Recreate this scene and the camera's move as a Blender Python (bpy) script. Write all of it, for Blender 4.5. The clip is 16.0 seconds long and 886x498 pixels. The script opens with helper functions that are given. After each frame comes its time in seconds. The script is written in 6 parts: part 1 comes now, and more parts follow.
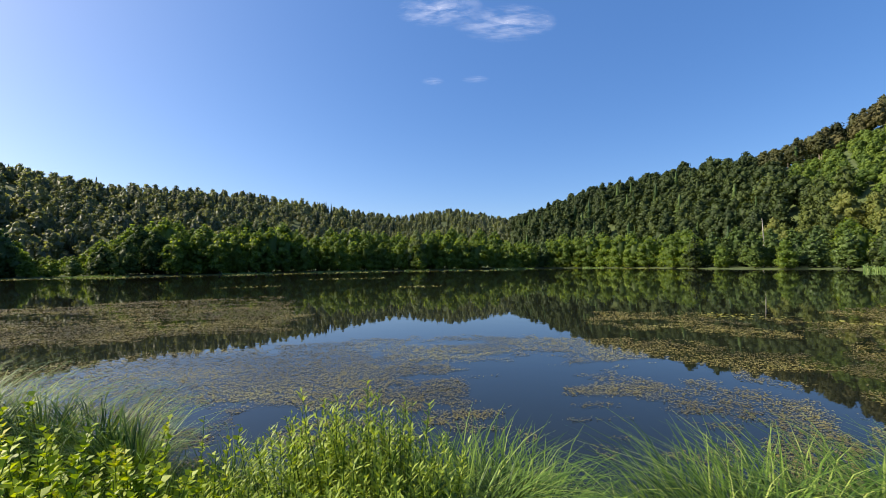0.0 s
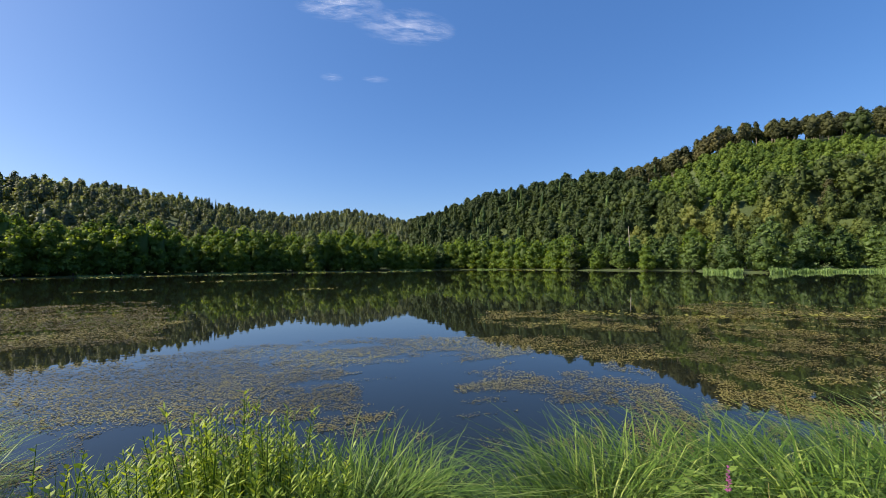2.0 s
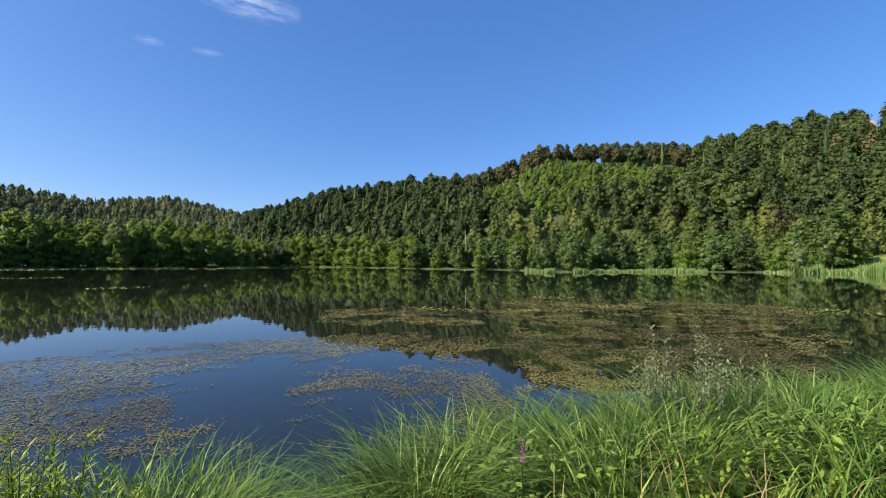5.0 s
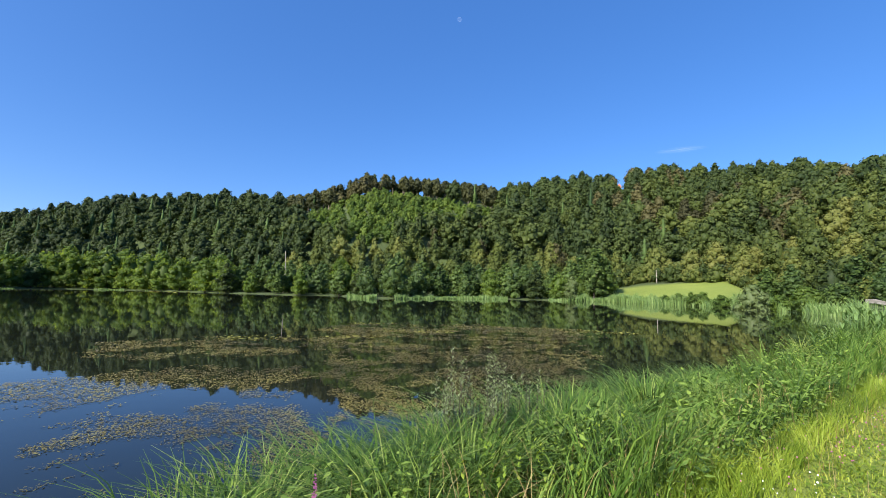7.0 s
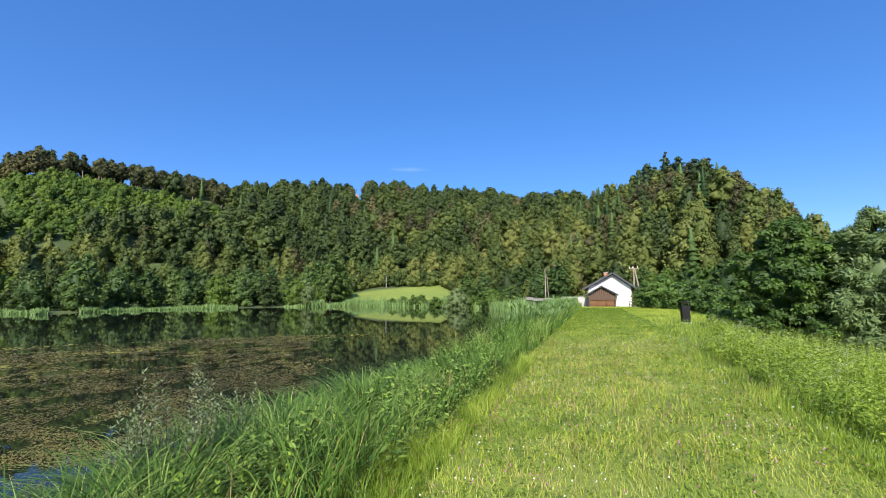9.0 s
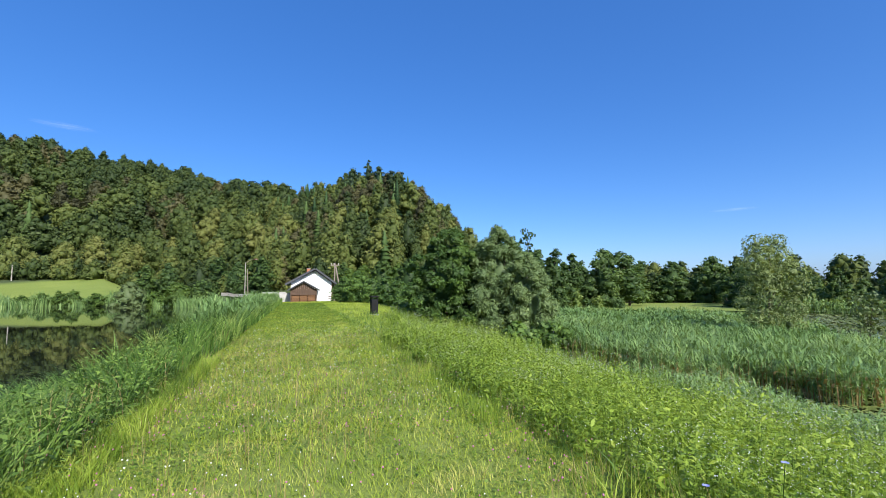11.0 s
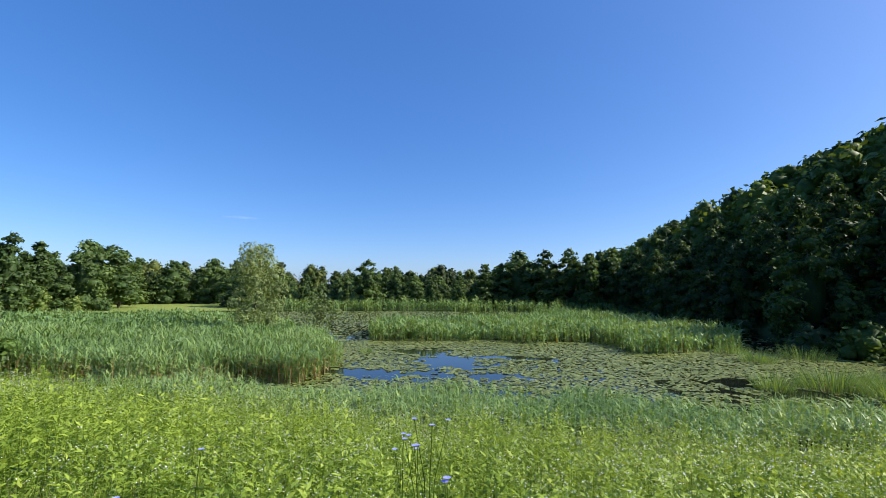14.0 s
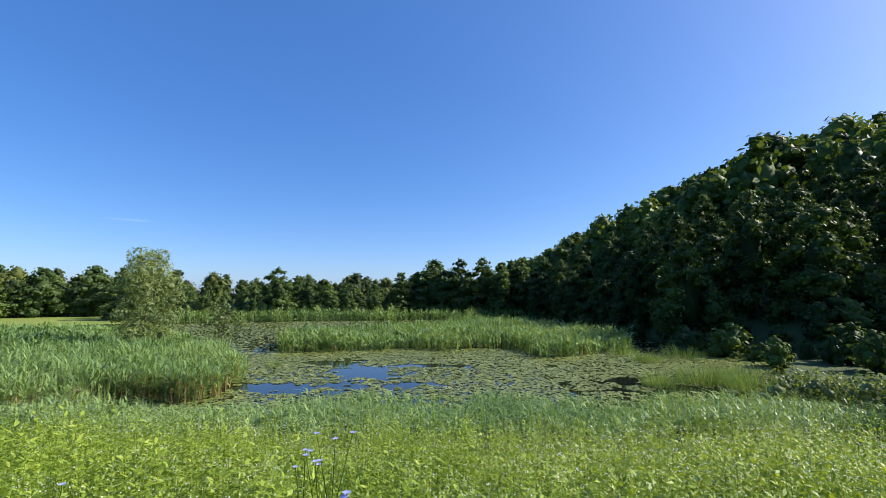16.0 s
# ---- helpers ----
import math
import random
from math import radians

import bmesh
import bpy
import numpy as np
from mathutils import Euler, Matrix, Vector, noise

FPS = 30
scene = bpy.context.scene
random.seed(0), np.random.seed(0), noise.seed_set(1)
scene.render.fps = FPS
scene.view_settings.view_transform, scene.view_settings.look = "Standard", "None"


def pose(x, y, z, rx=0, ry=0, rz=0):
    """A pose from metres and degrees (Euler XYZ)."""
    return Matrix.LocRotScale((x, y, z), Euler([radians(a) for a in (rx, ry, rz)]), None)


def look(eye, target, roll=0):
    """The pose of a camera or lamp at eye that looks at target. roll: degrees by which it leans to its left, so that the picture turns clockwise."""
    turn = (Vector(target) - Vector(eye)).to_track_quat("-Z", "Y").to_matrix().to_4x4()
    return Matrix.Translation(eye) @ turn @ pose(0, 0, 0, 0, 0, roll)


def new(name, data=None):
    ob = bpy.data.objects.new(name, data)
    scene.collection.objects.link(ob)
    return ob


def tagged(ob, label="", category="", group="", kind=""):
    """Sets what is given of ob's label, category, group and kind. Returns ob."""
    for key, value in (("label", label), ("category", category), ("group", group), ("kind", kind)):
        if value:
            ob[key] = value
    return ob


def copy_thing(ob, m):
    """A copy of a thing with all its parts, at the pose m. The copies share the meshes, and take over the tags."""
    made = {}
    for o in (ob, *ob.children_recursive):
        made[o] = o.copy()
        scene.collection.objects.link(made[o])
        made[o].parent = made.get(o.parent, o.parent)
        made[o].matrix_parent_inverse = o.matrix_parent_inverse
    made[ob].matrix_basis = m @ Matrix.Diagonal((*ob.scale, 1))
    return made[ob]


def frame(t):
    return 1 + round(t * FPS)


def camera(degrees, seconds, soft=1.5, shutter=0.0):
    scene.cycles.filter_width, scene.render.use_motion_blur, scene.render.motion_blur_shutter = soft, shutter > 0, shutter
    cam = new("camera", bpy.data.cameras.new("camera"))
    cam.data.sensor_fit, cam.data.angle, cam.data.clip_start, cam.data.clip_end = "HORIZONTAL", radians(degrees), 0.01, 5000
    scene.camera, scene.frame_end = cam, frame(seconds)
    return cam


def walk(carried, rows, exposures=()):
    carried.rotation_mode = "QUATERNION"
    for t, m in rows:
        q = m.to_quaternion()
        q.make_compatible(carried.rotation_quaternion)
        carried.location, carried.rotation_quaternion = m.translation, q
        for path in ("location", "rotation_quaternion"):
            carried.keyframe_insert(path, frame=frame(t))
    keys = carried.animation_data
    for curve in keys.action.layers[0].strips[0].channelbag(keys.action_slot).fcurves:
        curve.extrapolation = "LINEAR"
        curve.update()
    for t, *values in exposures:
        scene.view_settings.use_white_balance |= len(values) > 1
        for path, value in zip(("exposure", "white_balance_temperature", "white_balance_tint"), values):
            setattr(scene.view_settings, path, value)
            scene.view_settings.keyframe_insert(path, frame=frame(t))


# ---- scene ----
cam = camera(90.0, 16.0, soft=0.9)

# The camera turns on the spot at arm's length from the body: t, yaw, pitch, roll.
EYE, ARM = 1.6, 0.32
TURN = [
    (0.0, 0.01, 2.03, 0.82), (0.5, -2.49, 2.27, 0.69), (1.0, -5.66, 2.29, 0.77), (1.5, -9.5, 2.2, 0.75),
    (2.0, -13.05, 2.07, 0.66), (2.5, -16.17, 1.96, 0.61), (3.0, -19.0, 1.91, 0.34), (5.5, -38.12, 2.34, -0.79),
    (6.0, -44.11, 3.37, -1.52), (6.5, -50.06, 4.14, -1.34), (7.0, -55.48, 5.3, -1.14), (7.5, -60.83, 6.19, -0.95),
    (8.0, -68.3, 6.53, -0.18), (8.5, -78.38, 6.37, 0.67), (9.0, -88.36, 6.22, 0.48), (11.5, -136.3, 4.41, 0.85),
    (12.0, -148.86, 3.65, 0.61), (12.5, -161.14, 3.79, 0.07), (13.0, -170.72, 4.36, -0.61), (13.5, -178.23, 4.85, -0.64),
    (14.0, -183.7, 5.11, -0.45), (14.5, -187.41, 5.39, -0.35), (15.0, -189.81, 5.63, -0.12), (15.5, -192.06, 5.98, 0.02),
    (16.0, -194.44, 6.24, -0.01)]
walk(cam, [(t, pose(-ARM * math.sin(radians(w)), ARM * math.cos(radians(w)), EYE, 90 + p, r, w)) for t, w, p, r in TURN],
     exposures=[(0.0, 0.76, 7500, 10), (1.5, 0.66, 7400, 10), (3.0, 0.64, 7200, 10), (5.5, 0.78, 6900, 10), (7.0, 0.82, 6500, 10), (9.0, 0.74, 6300, 10), (11.5, 0.58, 6000, 10), (14.0, 0.62, 6400, 10), (16.0, 0.66, 6500, 10)])

# ---------------------------------------------------------------- sky and sun
SUN_AZ, SUN_EL = 278.0, 36.0
world = bpy.data.worlds.new("world")
scene.world = world
world.use_nodes = True
wn = world.node_tree
sky = wn.nodes.new("ShaderNodeTexSky")
sky.sky_type = "NISHITA"
sky.sun_disc = False
sky.sun_elevation = radians(SUN_EL)
sky.sun_rotation = radians(SUN_AZ)
sky.altitude = 600.0
sky.air_density, sky.dust_density, sky.ozone_density = 0.8, 1.9, 2.1
wn.nodes["Background"].inputs["Strength"].default_value = 0.152
hue = wn.nodes.new("ShaderNodeHueSaturation")
hue.inputs["Saturation"].default_value = 1.28
hue.inputs["Hue"].default_value = 0.503
wn.links.new(sky.outputs[0], hue.inputs["Color"])
even = wn.nodes.new("ShaderNodeMix")
even.data_type = "RGBA"
even.inputs["Factor"].default_value = 0.4
even.inputs["B"].default_value = (0.30, 0.93, 2.95, 1)
wn.links.new(hue.outputs[0], even.inputs["A"])
wn.links.new(even.outputs["Result"], wn.nodes["Background"].inputs["Color"])


def bearing(az, r, z=0.0):
    """A place by its compass bearing from the viewpoint (0 ahead, 90 to the right) and distance."""
    return Vector((r * math.sin(radians(az)), r * math.cos(radians(az)), z))


sun = new("sun", bpy.data.lights.new("sun", "SUN"))
sun.data.energy, sun.data.angle, sun.data.color = 4.6, radians(0.55), (1.0, 0.93, 0.82)
sun.matrix_world = look(bearing(SUN_AZ, 100 * math.cos(radians(SUN_EL)), 100 * math.sin(radians(SUN_EL))), (0, 0, 0))


# ---------------------------------------------------------------- materials
def material(name):
    m = bpy.data.materials.new(name)
    m.use_nodes = True
    nt = m.node_tree
    return m, nt, nt.nodes["Principled BSDF"]


def node(nt, kind, **settings):
    n = nt.nodes.new(kind)
    for k, v in settings.items():
        if k == "operation":
            n.operation = v
        elif k == "data_type":
            n.data_type = v
        elif k == "blend_type":
            n.blend_type = v
        elif k == "attribute_name":
            n.attribute_name = v
    return n


def ramp(nt, fac, stops):
    r = nt.nodes.new("ShaderNodeValToRGB")
    els = r.color_ramp.elements
    while len(els) < len(stops):
        els.new(0.5)
    for e, (p, c) in zip(els, stops):
        e.position, e.color = p, (*c, 1)
    nt.links.new(fac, r.inputs[0])
    return r.outputs[0]


def math_node(nt, op, a, b):
    n = node(nt, "ShaderNodeMath", operation=op)
    for i, v in enumerate((a, b)):
        if isinstance(v, (int, float)):
            n.inputs[i].default_value = v
        else:
            nt.links.new(v, n.inputs[i])
    return n.outputs[0]


def noise_tex(nt, scale, detail=4.0, rough=0.55, stretch=None, coords="Object"):
    tc = nt.nodes.new("ShaderNodeTexCoord")
    t = nt.nodes.new("ShaderNodeTexNoise")
    t.inputs["Scale"].default_value, t.inputs["Detail"].default_value, t.inputs["Roughness"].default_value = scale, detail, rough
    if stretch:
        mp = nt.nodes.new("ShaderNodeMapping")
        mp.inputs["Scale"].default_value = stretch
        nt.links.new(tc.outputs[coords], mp.inputs[0])
        nt.links.new(mp.outputs[0], t.inputs["Vector"])
    else:
        nt.links.new(tc.outputs[coords], t.inputs["Vector"])
    return t.outputs["Fac"]


def foliage(name, stops, through_light=0.3, rough=0.55, patch=0.06, per_thing=0.25, gloss=0.3, grain=0.0):
    """Leaves: colour by plant (tint), by leaf and by wide patches; part of the light comes through."""
    m, nt, bs = material(name)
    tint = node(nt, "ShaderNodeAttribute", attribute_name="tint").outputs["Fac"]
    geo = nt.nodes.new("ShaderNodeNewGeometry").outputs["Random Per Island"]
    info = nt.nodes.new("ShaderNodeObjectInfo").outputs["Random"]
    f = math_node(nt, "MULTIPLY", tint, 0.85)
    f = math_node(nt, "ADD", f, math_node(nt, "MULTIPLY", geo, 0.14))
    f = math_node(nt, "ADD", f, math_node(nt, "MULTIPLY", info, per_thing))
    f = math_node(nt, "ADD", f, math_node(nt, "MULTIPLY", noise_tex(nt, patch, 3), 0.34))
    if grain:
        f = math_node(nt, "ADD", f, math_node(nt, "MULTIPLY", math_node(nt, "SUBTRACT", noise_tex(nt, grain, 3, 0.75), 0.5), 0.9))
    f = math_node(nt, "SUBTRACT", f, 0.15 + per_thing / 2)
    col = ramp(nt, f, stops)
    nt.links.new(col, bs.inputs["Base Color"])
    bs.inputs["Roughness"].default_value = rough
    bs.inputs["Specular IOR Level"].default_value = gloss
    tr = nt.nodes.new("ShaderNodeBsdfTranslucent")
    warm = node(nt, "ShaderNodeMix", data_type="RGBA", blend_type="MULTIPLY")
    warm.inputs["Factor"].default_value = 1.0
    nt.links.new(col, warm.inputs["A"])
    warm.inputs["B"].default_value = (1.5, 1.35, 0.5, 1)
    nt.links.new(warm.outputs["Result"], tr.inputs["Color"])
    mix = nt.nodes.new("ShaderNodeMixShader")
    mix.inputs[0].default_value = through_light
    nt.links.new(bs.outputs[0], mix.inputs[1])
    nt.links.new(tr.outputs[0], mix.inputs[2])
    nt.links.new(mix.outputs[0], nt.nodes["Material Output"].inputs[0])
    return m


def surface(name, stops, scale, rough=0.8, bump=0.2, fine=12.0, stretch=None, metal=0.0, gloss=0.4):
    """A solid surface with colour varied at two scales and fine relief."""
    m, nt, bs = material(name)
    a = noise_tex(nt, scale, 5, 0.6, stretch)
    b = noise_tex(nt, scale * fine, 4, 0.6, stretch)
    f = math_node(nt, "ADD", math_node(nt, "MULTIPLY", a, 0.6), math_node(nt, "MULTIPLY", b, 0.4))
    nt.links.new(ramp(nt, f, stops), bs.inputs["Base Color"])
    bs.inputs["Roughness"].default_value, bs.inputs["Metallic"].default_value = rough, metal
    bs.inputs["Specular IOR Level"].default_value = gloss
    bp = nt.nodes.new("ShaderNodeBump")
    bp.inputs["Strength"].default_value, bp.inputs["Distance"].default_value = bump, 0.02
    nt.links.new(b, bp.inputs["Height"])
    nt.links.new(bp.outputs[0], bs.inputs["Normal"])
    return m


M_broad = foliage("broadleaf_foliage", [(0.12, (0.032, 0.062, 0.019)), (0.4, (0.076, 0.124, 0.030)), (0.68, (0.128, 0.192, 0.041)), (0.95, (0.189, 0.250, 0.057))], 0.25, gloss=0.15, grain=1.6)
# far ridge leaves and needles: greyed, lightened base colours paint in the distance haze
M_ridge = foliage("hazed_ridge_broadleaf", [(0.1, (0.085, 0.110, 0.066)), (0.5, (0.140, 0.175, 0.092)), (0.9, (0.205, 0.238, 0.120))], 0.55, 0.5, 0.03, 0.0, 0.35, 0.7)
M_ridgefir = foliage("hazed_ridge_needles", [(0.15, (0.045, 0.068, 0.042)), (0.5, (0.072, 0.100, 0.060)), (0.9, (0.105, 0.138, 0.080))], 0.35, 0.5, 0.03, 0.0, 0.3, 1.2)
M_beech = foliage("hill_broadleaf", [(0.05, (0.025, 0.044, 0.015)), (0.32, (0.050, 0.077, 0.021)), (0.6, (0.091, 0.122, 0.028)),
                                     (0.85, (0.142, 0.167, 0.040)), (1.0, (0.171, 0.183, 0.048))], 0.22, 0.6, 0.02, 0.0, 0.2, 1.3)
M_copper = foliage("brown_beech_foliage", [(0.1, (0.050, 0.053, 0.022)), (0.5, (0.090, 0.087, 0.034)), (0.9, (0.130, 0.122, 0.049))], 0.2, 0.6, 0.03, 0.0, 0.2, 1.3)
M_knollpine = foliage("pine_needles", [(0.15, (0.028, 0.052, 0.022)), (0.5, (0.052, 0.088, 0.034)), (0.9, (0.085, 0.125, 0.045))], 0.1)
M_hilltop = foliage("hilltop_foliage", [(0.1, (0.032, 0.040, 0.016)), (0.5, (0.066, 0.074, 0.027)), (0.9, (0.108, 0.112, 0.042))], 0.22, 0.6, 0.03, 0.0, 0.2, 1.3)
M_spruce = foliage("spruce_needles", [(0.15, (0.031, 0.065, 0.023)), (0.5, (0.062, 0.114, 0.034)), (0.9, (0.098, 0.156, 0.044))], 0.1, 0.6, 0.03, 0.0, 0.2, 1.5)
M_bright = foliage("young_foliage", [(0.15, (0.11, 0.18, 0.040)), (0.5, (0.19, 0.285, 0.060)), (0.9, (0.29, 0.38, 0.085))], 0.58, 0.5, grain=1.5)
M_thicket = foliage("thicket_foliage", [(0.15, (0.058, 0.105, 0.020)), (0.5, (0.110, 0.175, 0.030)), (0.9, (0.175, 0.245, 0.045))], 0.35, 0.55, 0.03, 0.0, 0.2, 1.0)
M_willow = foliage("willow_foliage", [(0.15, (0.13, 0.18, 0.065)), (0.5, (0.21, 0.28, 0.11)), (0.9, (0.32, 0.39, 0.18))], 0.35)
M_greywillow = foliage("grey_willow_foliage", [(0.15, (0.125, 0.188, 0.069)), (0.5, (0.200, 0.275, 0.106)), (0.9, (0.300, 0.375, 0.150))], 0.3)
M_palewillow = foliage("pale_willow_foliage", [(0.15, (0.15, 0.20, 0.075)), (0.5, (0.26, 0.325, 0.125)), (0.9, (0.40, 0.46, 0.19))], 0.35)
M_bush = foliage("bush_foliage", [(0.12, (0.055, 0.105, 0.023)), (0.45, (0.120, 0.205, 0.040)), (0.9, (0.24, 0.35, 0.066))], 0.32, grain=2.5)
M_alder = foliage("alder_foliage", [(0.15, (0.057, 0.103, 0.030)), (0.5, (0.121, 0.190, 0.048)), (0.9, (0.213, 0.287, 0.071))], 0.35, grain=1.8)
M_grass = foliage("meadow_grass", [(0.1, (0.120, 0.190, 0.022)), (0.4, (0.312, 0.403, 0.045)), (0.7, (0.468, 0.515, 0.095)), (0.95, (0.624, 0.526, 0.213))], 0.4, 0.5, 1.6)
M_sedge = foliage("sedge_blades", [(0.1, (0.030, 0.071, 0.014)), (0.45, (0.086, 0.166, 0.027)), (0.75, (0.172, 0.268, 0.051)), (1.0, (0.332, 0.400, 0.114))], 0.16, 0.5, 0.8, 0.15, 0.15)
M_reed = foliage("reed_blades", [(0.1, (0.086, 0.161, 0.046)), (0.5, (0.167, 0.276, 0.086)), (0.9, (0.276, 0.380, 0.127))], 0.25, 0.45, 0.15, 0.1)
M_drystem = foliage("dry_reed_stems", [(0.1, (0.16, 0.11, 0.04)), (0.5, (0.28, 0.20, 0.08)), (0.9, (0.36, 0.29, 0.13))], 0.2, 0.7)
M_herb = foliage("herb_leaves", [(0.1, (0.060, 0.115, 0.014)), (0.4, (0.155, 0.245, 0.028)), (0.7, (0.27, 0.37, 0.045)), (0.95, (0.42, 0.50, 0.085))], 0.32, 0.5, 0.5)
M_clover = foliage("clover_foliage", [(0.1, (0.10, 0.18, 0.022)), (0.5, (0.23, 0.34, 0.045)), (0.9, (0.38, 0.46, 0.09))], 0.4, 0.5, 0.5)
M_weed = foliage("pondweed_leaves", [(0.1, (0.085, 0.070, 0.022)), (0.45, (0.165, 0.138, 0.040)), (0.7, (0.245, 0.208, 0.058)), (0.95, (0.285, 0.275, 0.080))], 0.05, 0.5, 0.12, 0.1, 0.2)
M_pad = foliage("lily_pads", [(0.1, (0.10, 0.13, 0.028)), (0.5, (0.18, 0.22, 0.050)), (0.9, (0.28, 0.31, 0.085))], 0.08, 0.42, 0.2, 0.1, 0.5)
M_mat = foliage("pondweed_mats", [(0.1, (0.13, 0.12, 0.025)), (0.5, (0.20, 0.20, 0.040)), (0.9, (0.29, 0.28, 0.065))], 0.05, 0.7, 0.2, 0.1, 0.2)
M_bark = surface("bark", [(0.3, (0.05, 0.04, 0.03)), (0.7, (0.13, 0.105, 0.08))], 1.5, 0.9, 0.5, 8, (1, 1, 0.25))
M_palebark = surface("pale_dead_wood", [(0.3, (0.30, 0.27, 0.22)), (0.7, (0.48, 0.44, 0.38))], 1.5, 0.85, 0.4, 8, (1, 1, 0.2))
M_plaster = surface("white_plaster", [(0.3, (0.74, 0.74, 0.72)), (0.7, (0.84, 0.84, 0.82))], 0.6, 0.85, 0.15, 20)
M_wood = surface("weathered_boards", [(0.3, (0.055, 0.035, 0.024)), (0.7, (0.14, 0.085, 0.055))], 1.2, 0.8, 0.4, 10, (6, 6, 0.5))
M_newwood = surface("orange_timber", [(0.3, (0.112, 0.052, 0.021)), (0.7, (0.238, 0.119, 0.049))], 1.2, 0.75, 0.3, 10, (0.5, 6, 6))
M_roof = surface("dark_grey_roof", [(0.3, (0.035, 0.037, 0.042)), (0.7, (0.075, 0.078, 0.085))], 0.9, 0.6, 0.3, 14)
M_brick = surface("chimney_brick", [(0.3, (0.34, 0.13, 0.065)), (0.7, (0.48, 0.21, 0.11))], 2.0, 0.85, 0.4, 8)
M_concrete = surface("pale_concrete", [(0.3, (0.36, 0.34, 0.31)), (0.7, (0.52, 0.50, 0.46))], 0.5, 0.9, 0.2, 14)
M_gravel = surface("pale_gravel", [(0.3, (0.40, 0.35, 0.28)), (0.7, (0.58, 0.53, 0.44))], 0.4, 0.95, 0.4, 30)
M_black = surface("black_plastic", [(0.3, (0.008, 0.008, 0.009)), (0.7, (0.018, 0.018, 0.020))], 2.0, 0.6, 0.1, 14, None, 0.0, 0.2)
M_steel = surface("galvanised_steel", [(0.3, (0.36, 0.37, 0.37)), (0.7, (0.50, 0.51, 0.51))], 1.5, 0.5, 0.1, 14, None, 0.3)
M_pole = surface("weathered_pole", [(0.3, (0.20, 0.16, 0.12)), (0.7, (0.34, 0.28, 0.22))], 1.2, 0.85, 0.3, 10, (4, 4, 0.4))
M_white = surface("white_petals", [(0.3, (0.70, 0.70, 0.66)), (0.7, (0.82, 0.82, 0.78))], 20, 0.6, 0.1)
M_pink = surface("clover_pink", [(0.3, (0.42, 0.13, 0.24)), (0.7, (0.60, 0.26, 0.38))], 20, 0.6, 0.1)
M_magenta = surface("loosestrife_petals", [(0.3, (0.40, 0.08, 0.26)), (0.7, (0.55, 0.16, 0.38))], 30, 0.6, 0.1)
M_blue = surface("chicory_petals", [(0.3, (0.24, 0.27, 0.70)), (0.7, (0.38, 0.40, 0.82))], 30, 0.6, 0.1)
M_yellow = surface("buttercup_petals", [(0.3, (0.70, 0.50, 0.03)), (0.7, (0.80, 0.62, 0.06))], 30, 0.5, 0.1)
M_stone = surface("tower_stone", [(0.3, (0.42, 0.27, 0.20)), (0.7, (0.56, 0.40, 0.31))], 0.4, 0.9, 0.3, 14)

# water: dark, with a mirror face and the faintest ripples
M_water, _nt, _bs = material("still_water")
_bs.inputs["Base Color"].default_value = (0.012, 0.015, 0.010, 1)
_bs.inputs["Roughness"].default_value = 0.015
_bs.inputs["IOR"].default_value = 1.33
_bp = _nt.nodes.new("ShaderNodeBump")
_bp.inputs["Strength"].default_value, _bp.inputs["Distance"].default_value = 0.035, 0.05
_nt.links.new(noise_tex(_nt, 1.2, 3, 0.5), _bp.inputs["Height"])
_nt.links.new(_bp.outputs[0], _bs.inputs["Normal"])

# ground: grass, with brown soil showing in patches
M_ground, _nt, _bs = material("grassy_ground")
_f = math_node(_nt, "ADD", math_node(_nt, "MULTIPLY", noise_tex(_nt, 0.08, 5), 0.5), math_node(_nt, "MULTIPLY", noise_tex(_nt, 3.0, 6, 0.7), 0.5))
_dark = ramp(_nt, _f, [(0.25, (0.035, 0.045, 0.016)), (0.5, (0.06, 0.09, 0.022)), (0.72, (0.10, 0.13, 0.03))])
_lush = ramp(_nt, _f, [(0.25, (0.12, 0.165, 0.022)), (0.5, (0.19, 0.245, 0.034)), (0.72, (0.27, 0.31, 0.055))])
_mx = node(_nt, "ShaderNodeMix", data_type="RGBA")
_nt.links.new(node(_nt, "ShaderNodeAttribute", attribute_name="tint").outputs["Fac"], _mx.inputs["Factor"])
_nt.links.new(_dark, _mx.inputs["A"])
_nt.links.new(_lush, _mx.inputs["B"])
_nt.links.new(_mx.outputs["Result"], _bs.inputs["Base Color"])
_bs.inputs["Roughness"].default_value = 0.9
_bp = _nt.nodes.new("ShaderNodeBump")
_bp.inputs["Strength"].default_value, _bp.inputs["Distance"].default_value = 0.7, 0.08
_nt.links.new(noise_tex(_nt, 9.0, 5, 0.7), _bp.inputs["Height"])
_nt.links.new(_bp.outputs[0], _bs.inputs["Normal"])

# ---------------------------------------------------------------- mesh tools
rng = np.random.default_rng(11)


class Soup:
    """Gathers quads, with a tint for each plant, and makes one mesh of them."""

    def __init__(self):
        self.v, self.f, self.t, self.m, self.n = [], [], [], [], 0

    def add(self, v, f, tint=0.0, mat=0):
        v = np.asarray(v, float).reshape(-1, 3)
        f = np.asarray(f, int).reshape(-1, 4)
        self.v.append(v)
        self.f.append(f + self.n)
        self.t.append(np.broadcast_to(np.asarray(tint, float), (len(v),)))
        self.m.append(np.full(len(f), mat))
        self.n += len(v)
        return self

    def arrays(self):
        return np.concatenate(self.v), np.concatenate(self.f), np.concatenate(self.t), np.concatenate(self.m)

    def mesh(self, name, mats, smooth=False):
        return quad_mesh(name, *self.arrays(), mats, smooth)


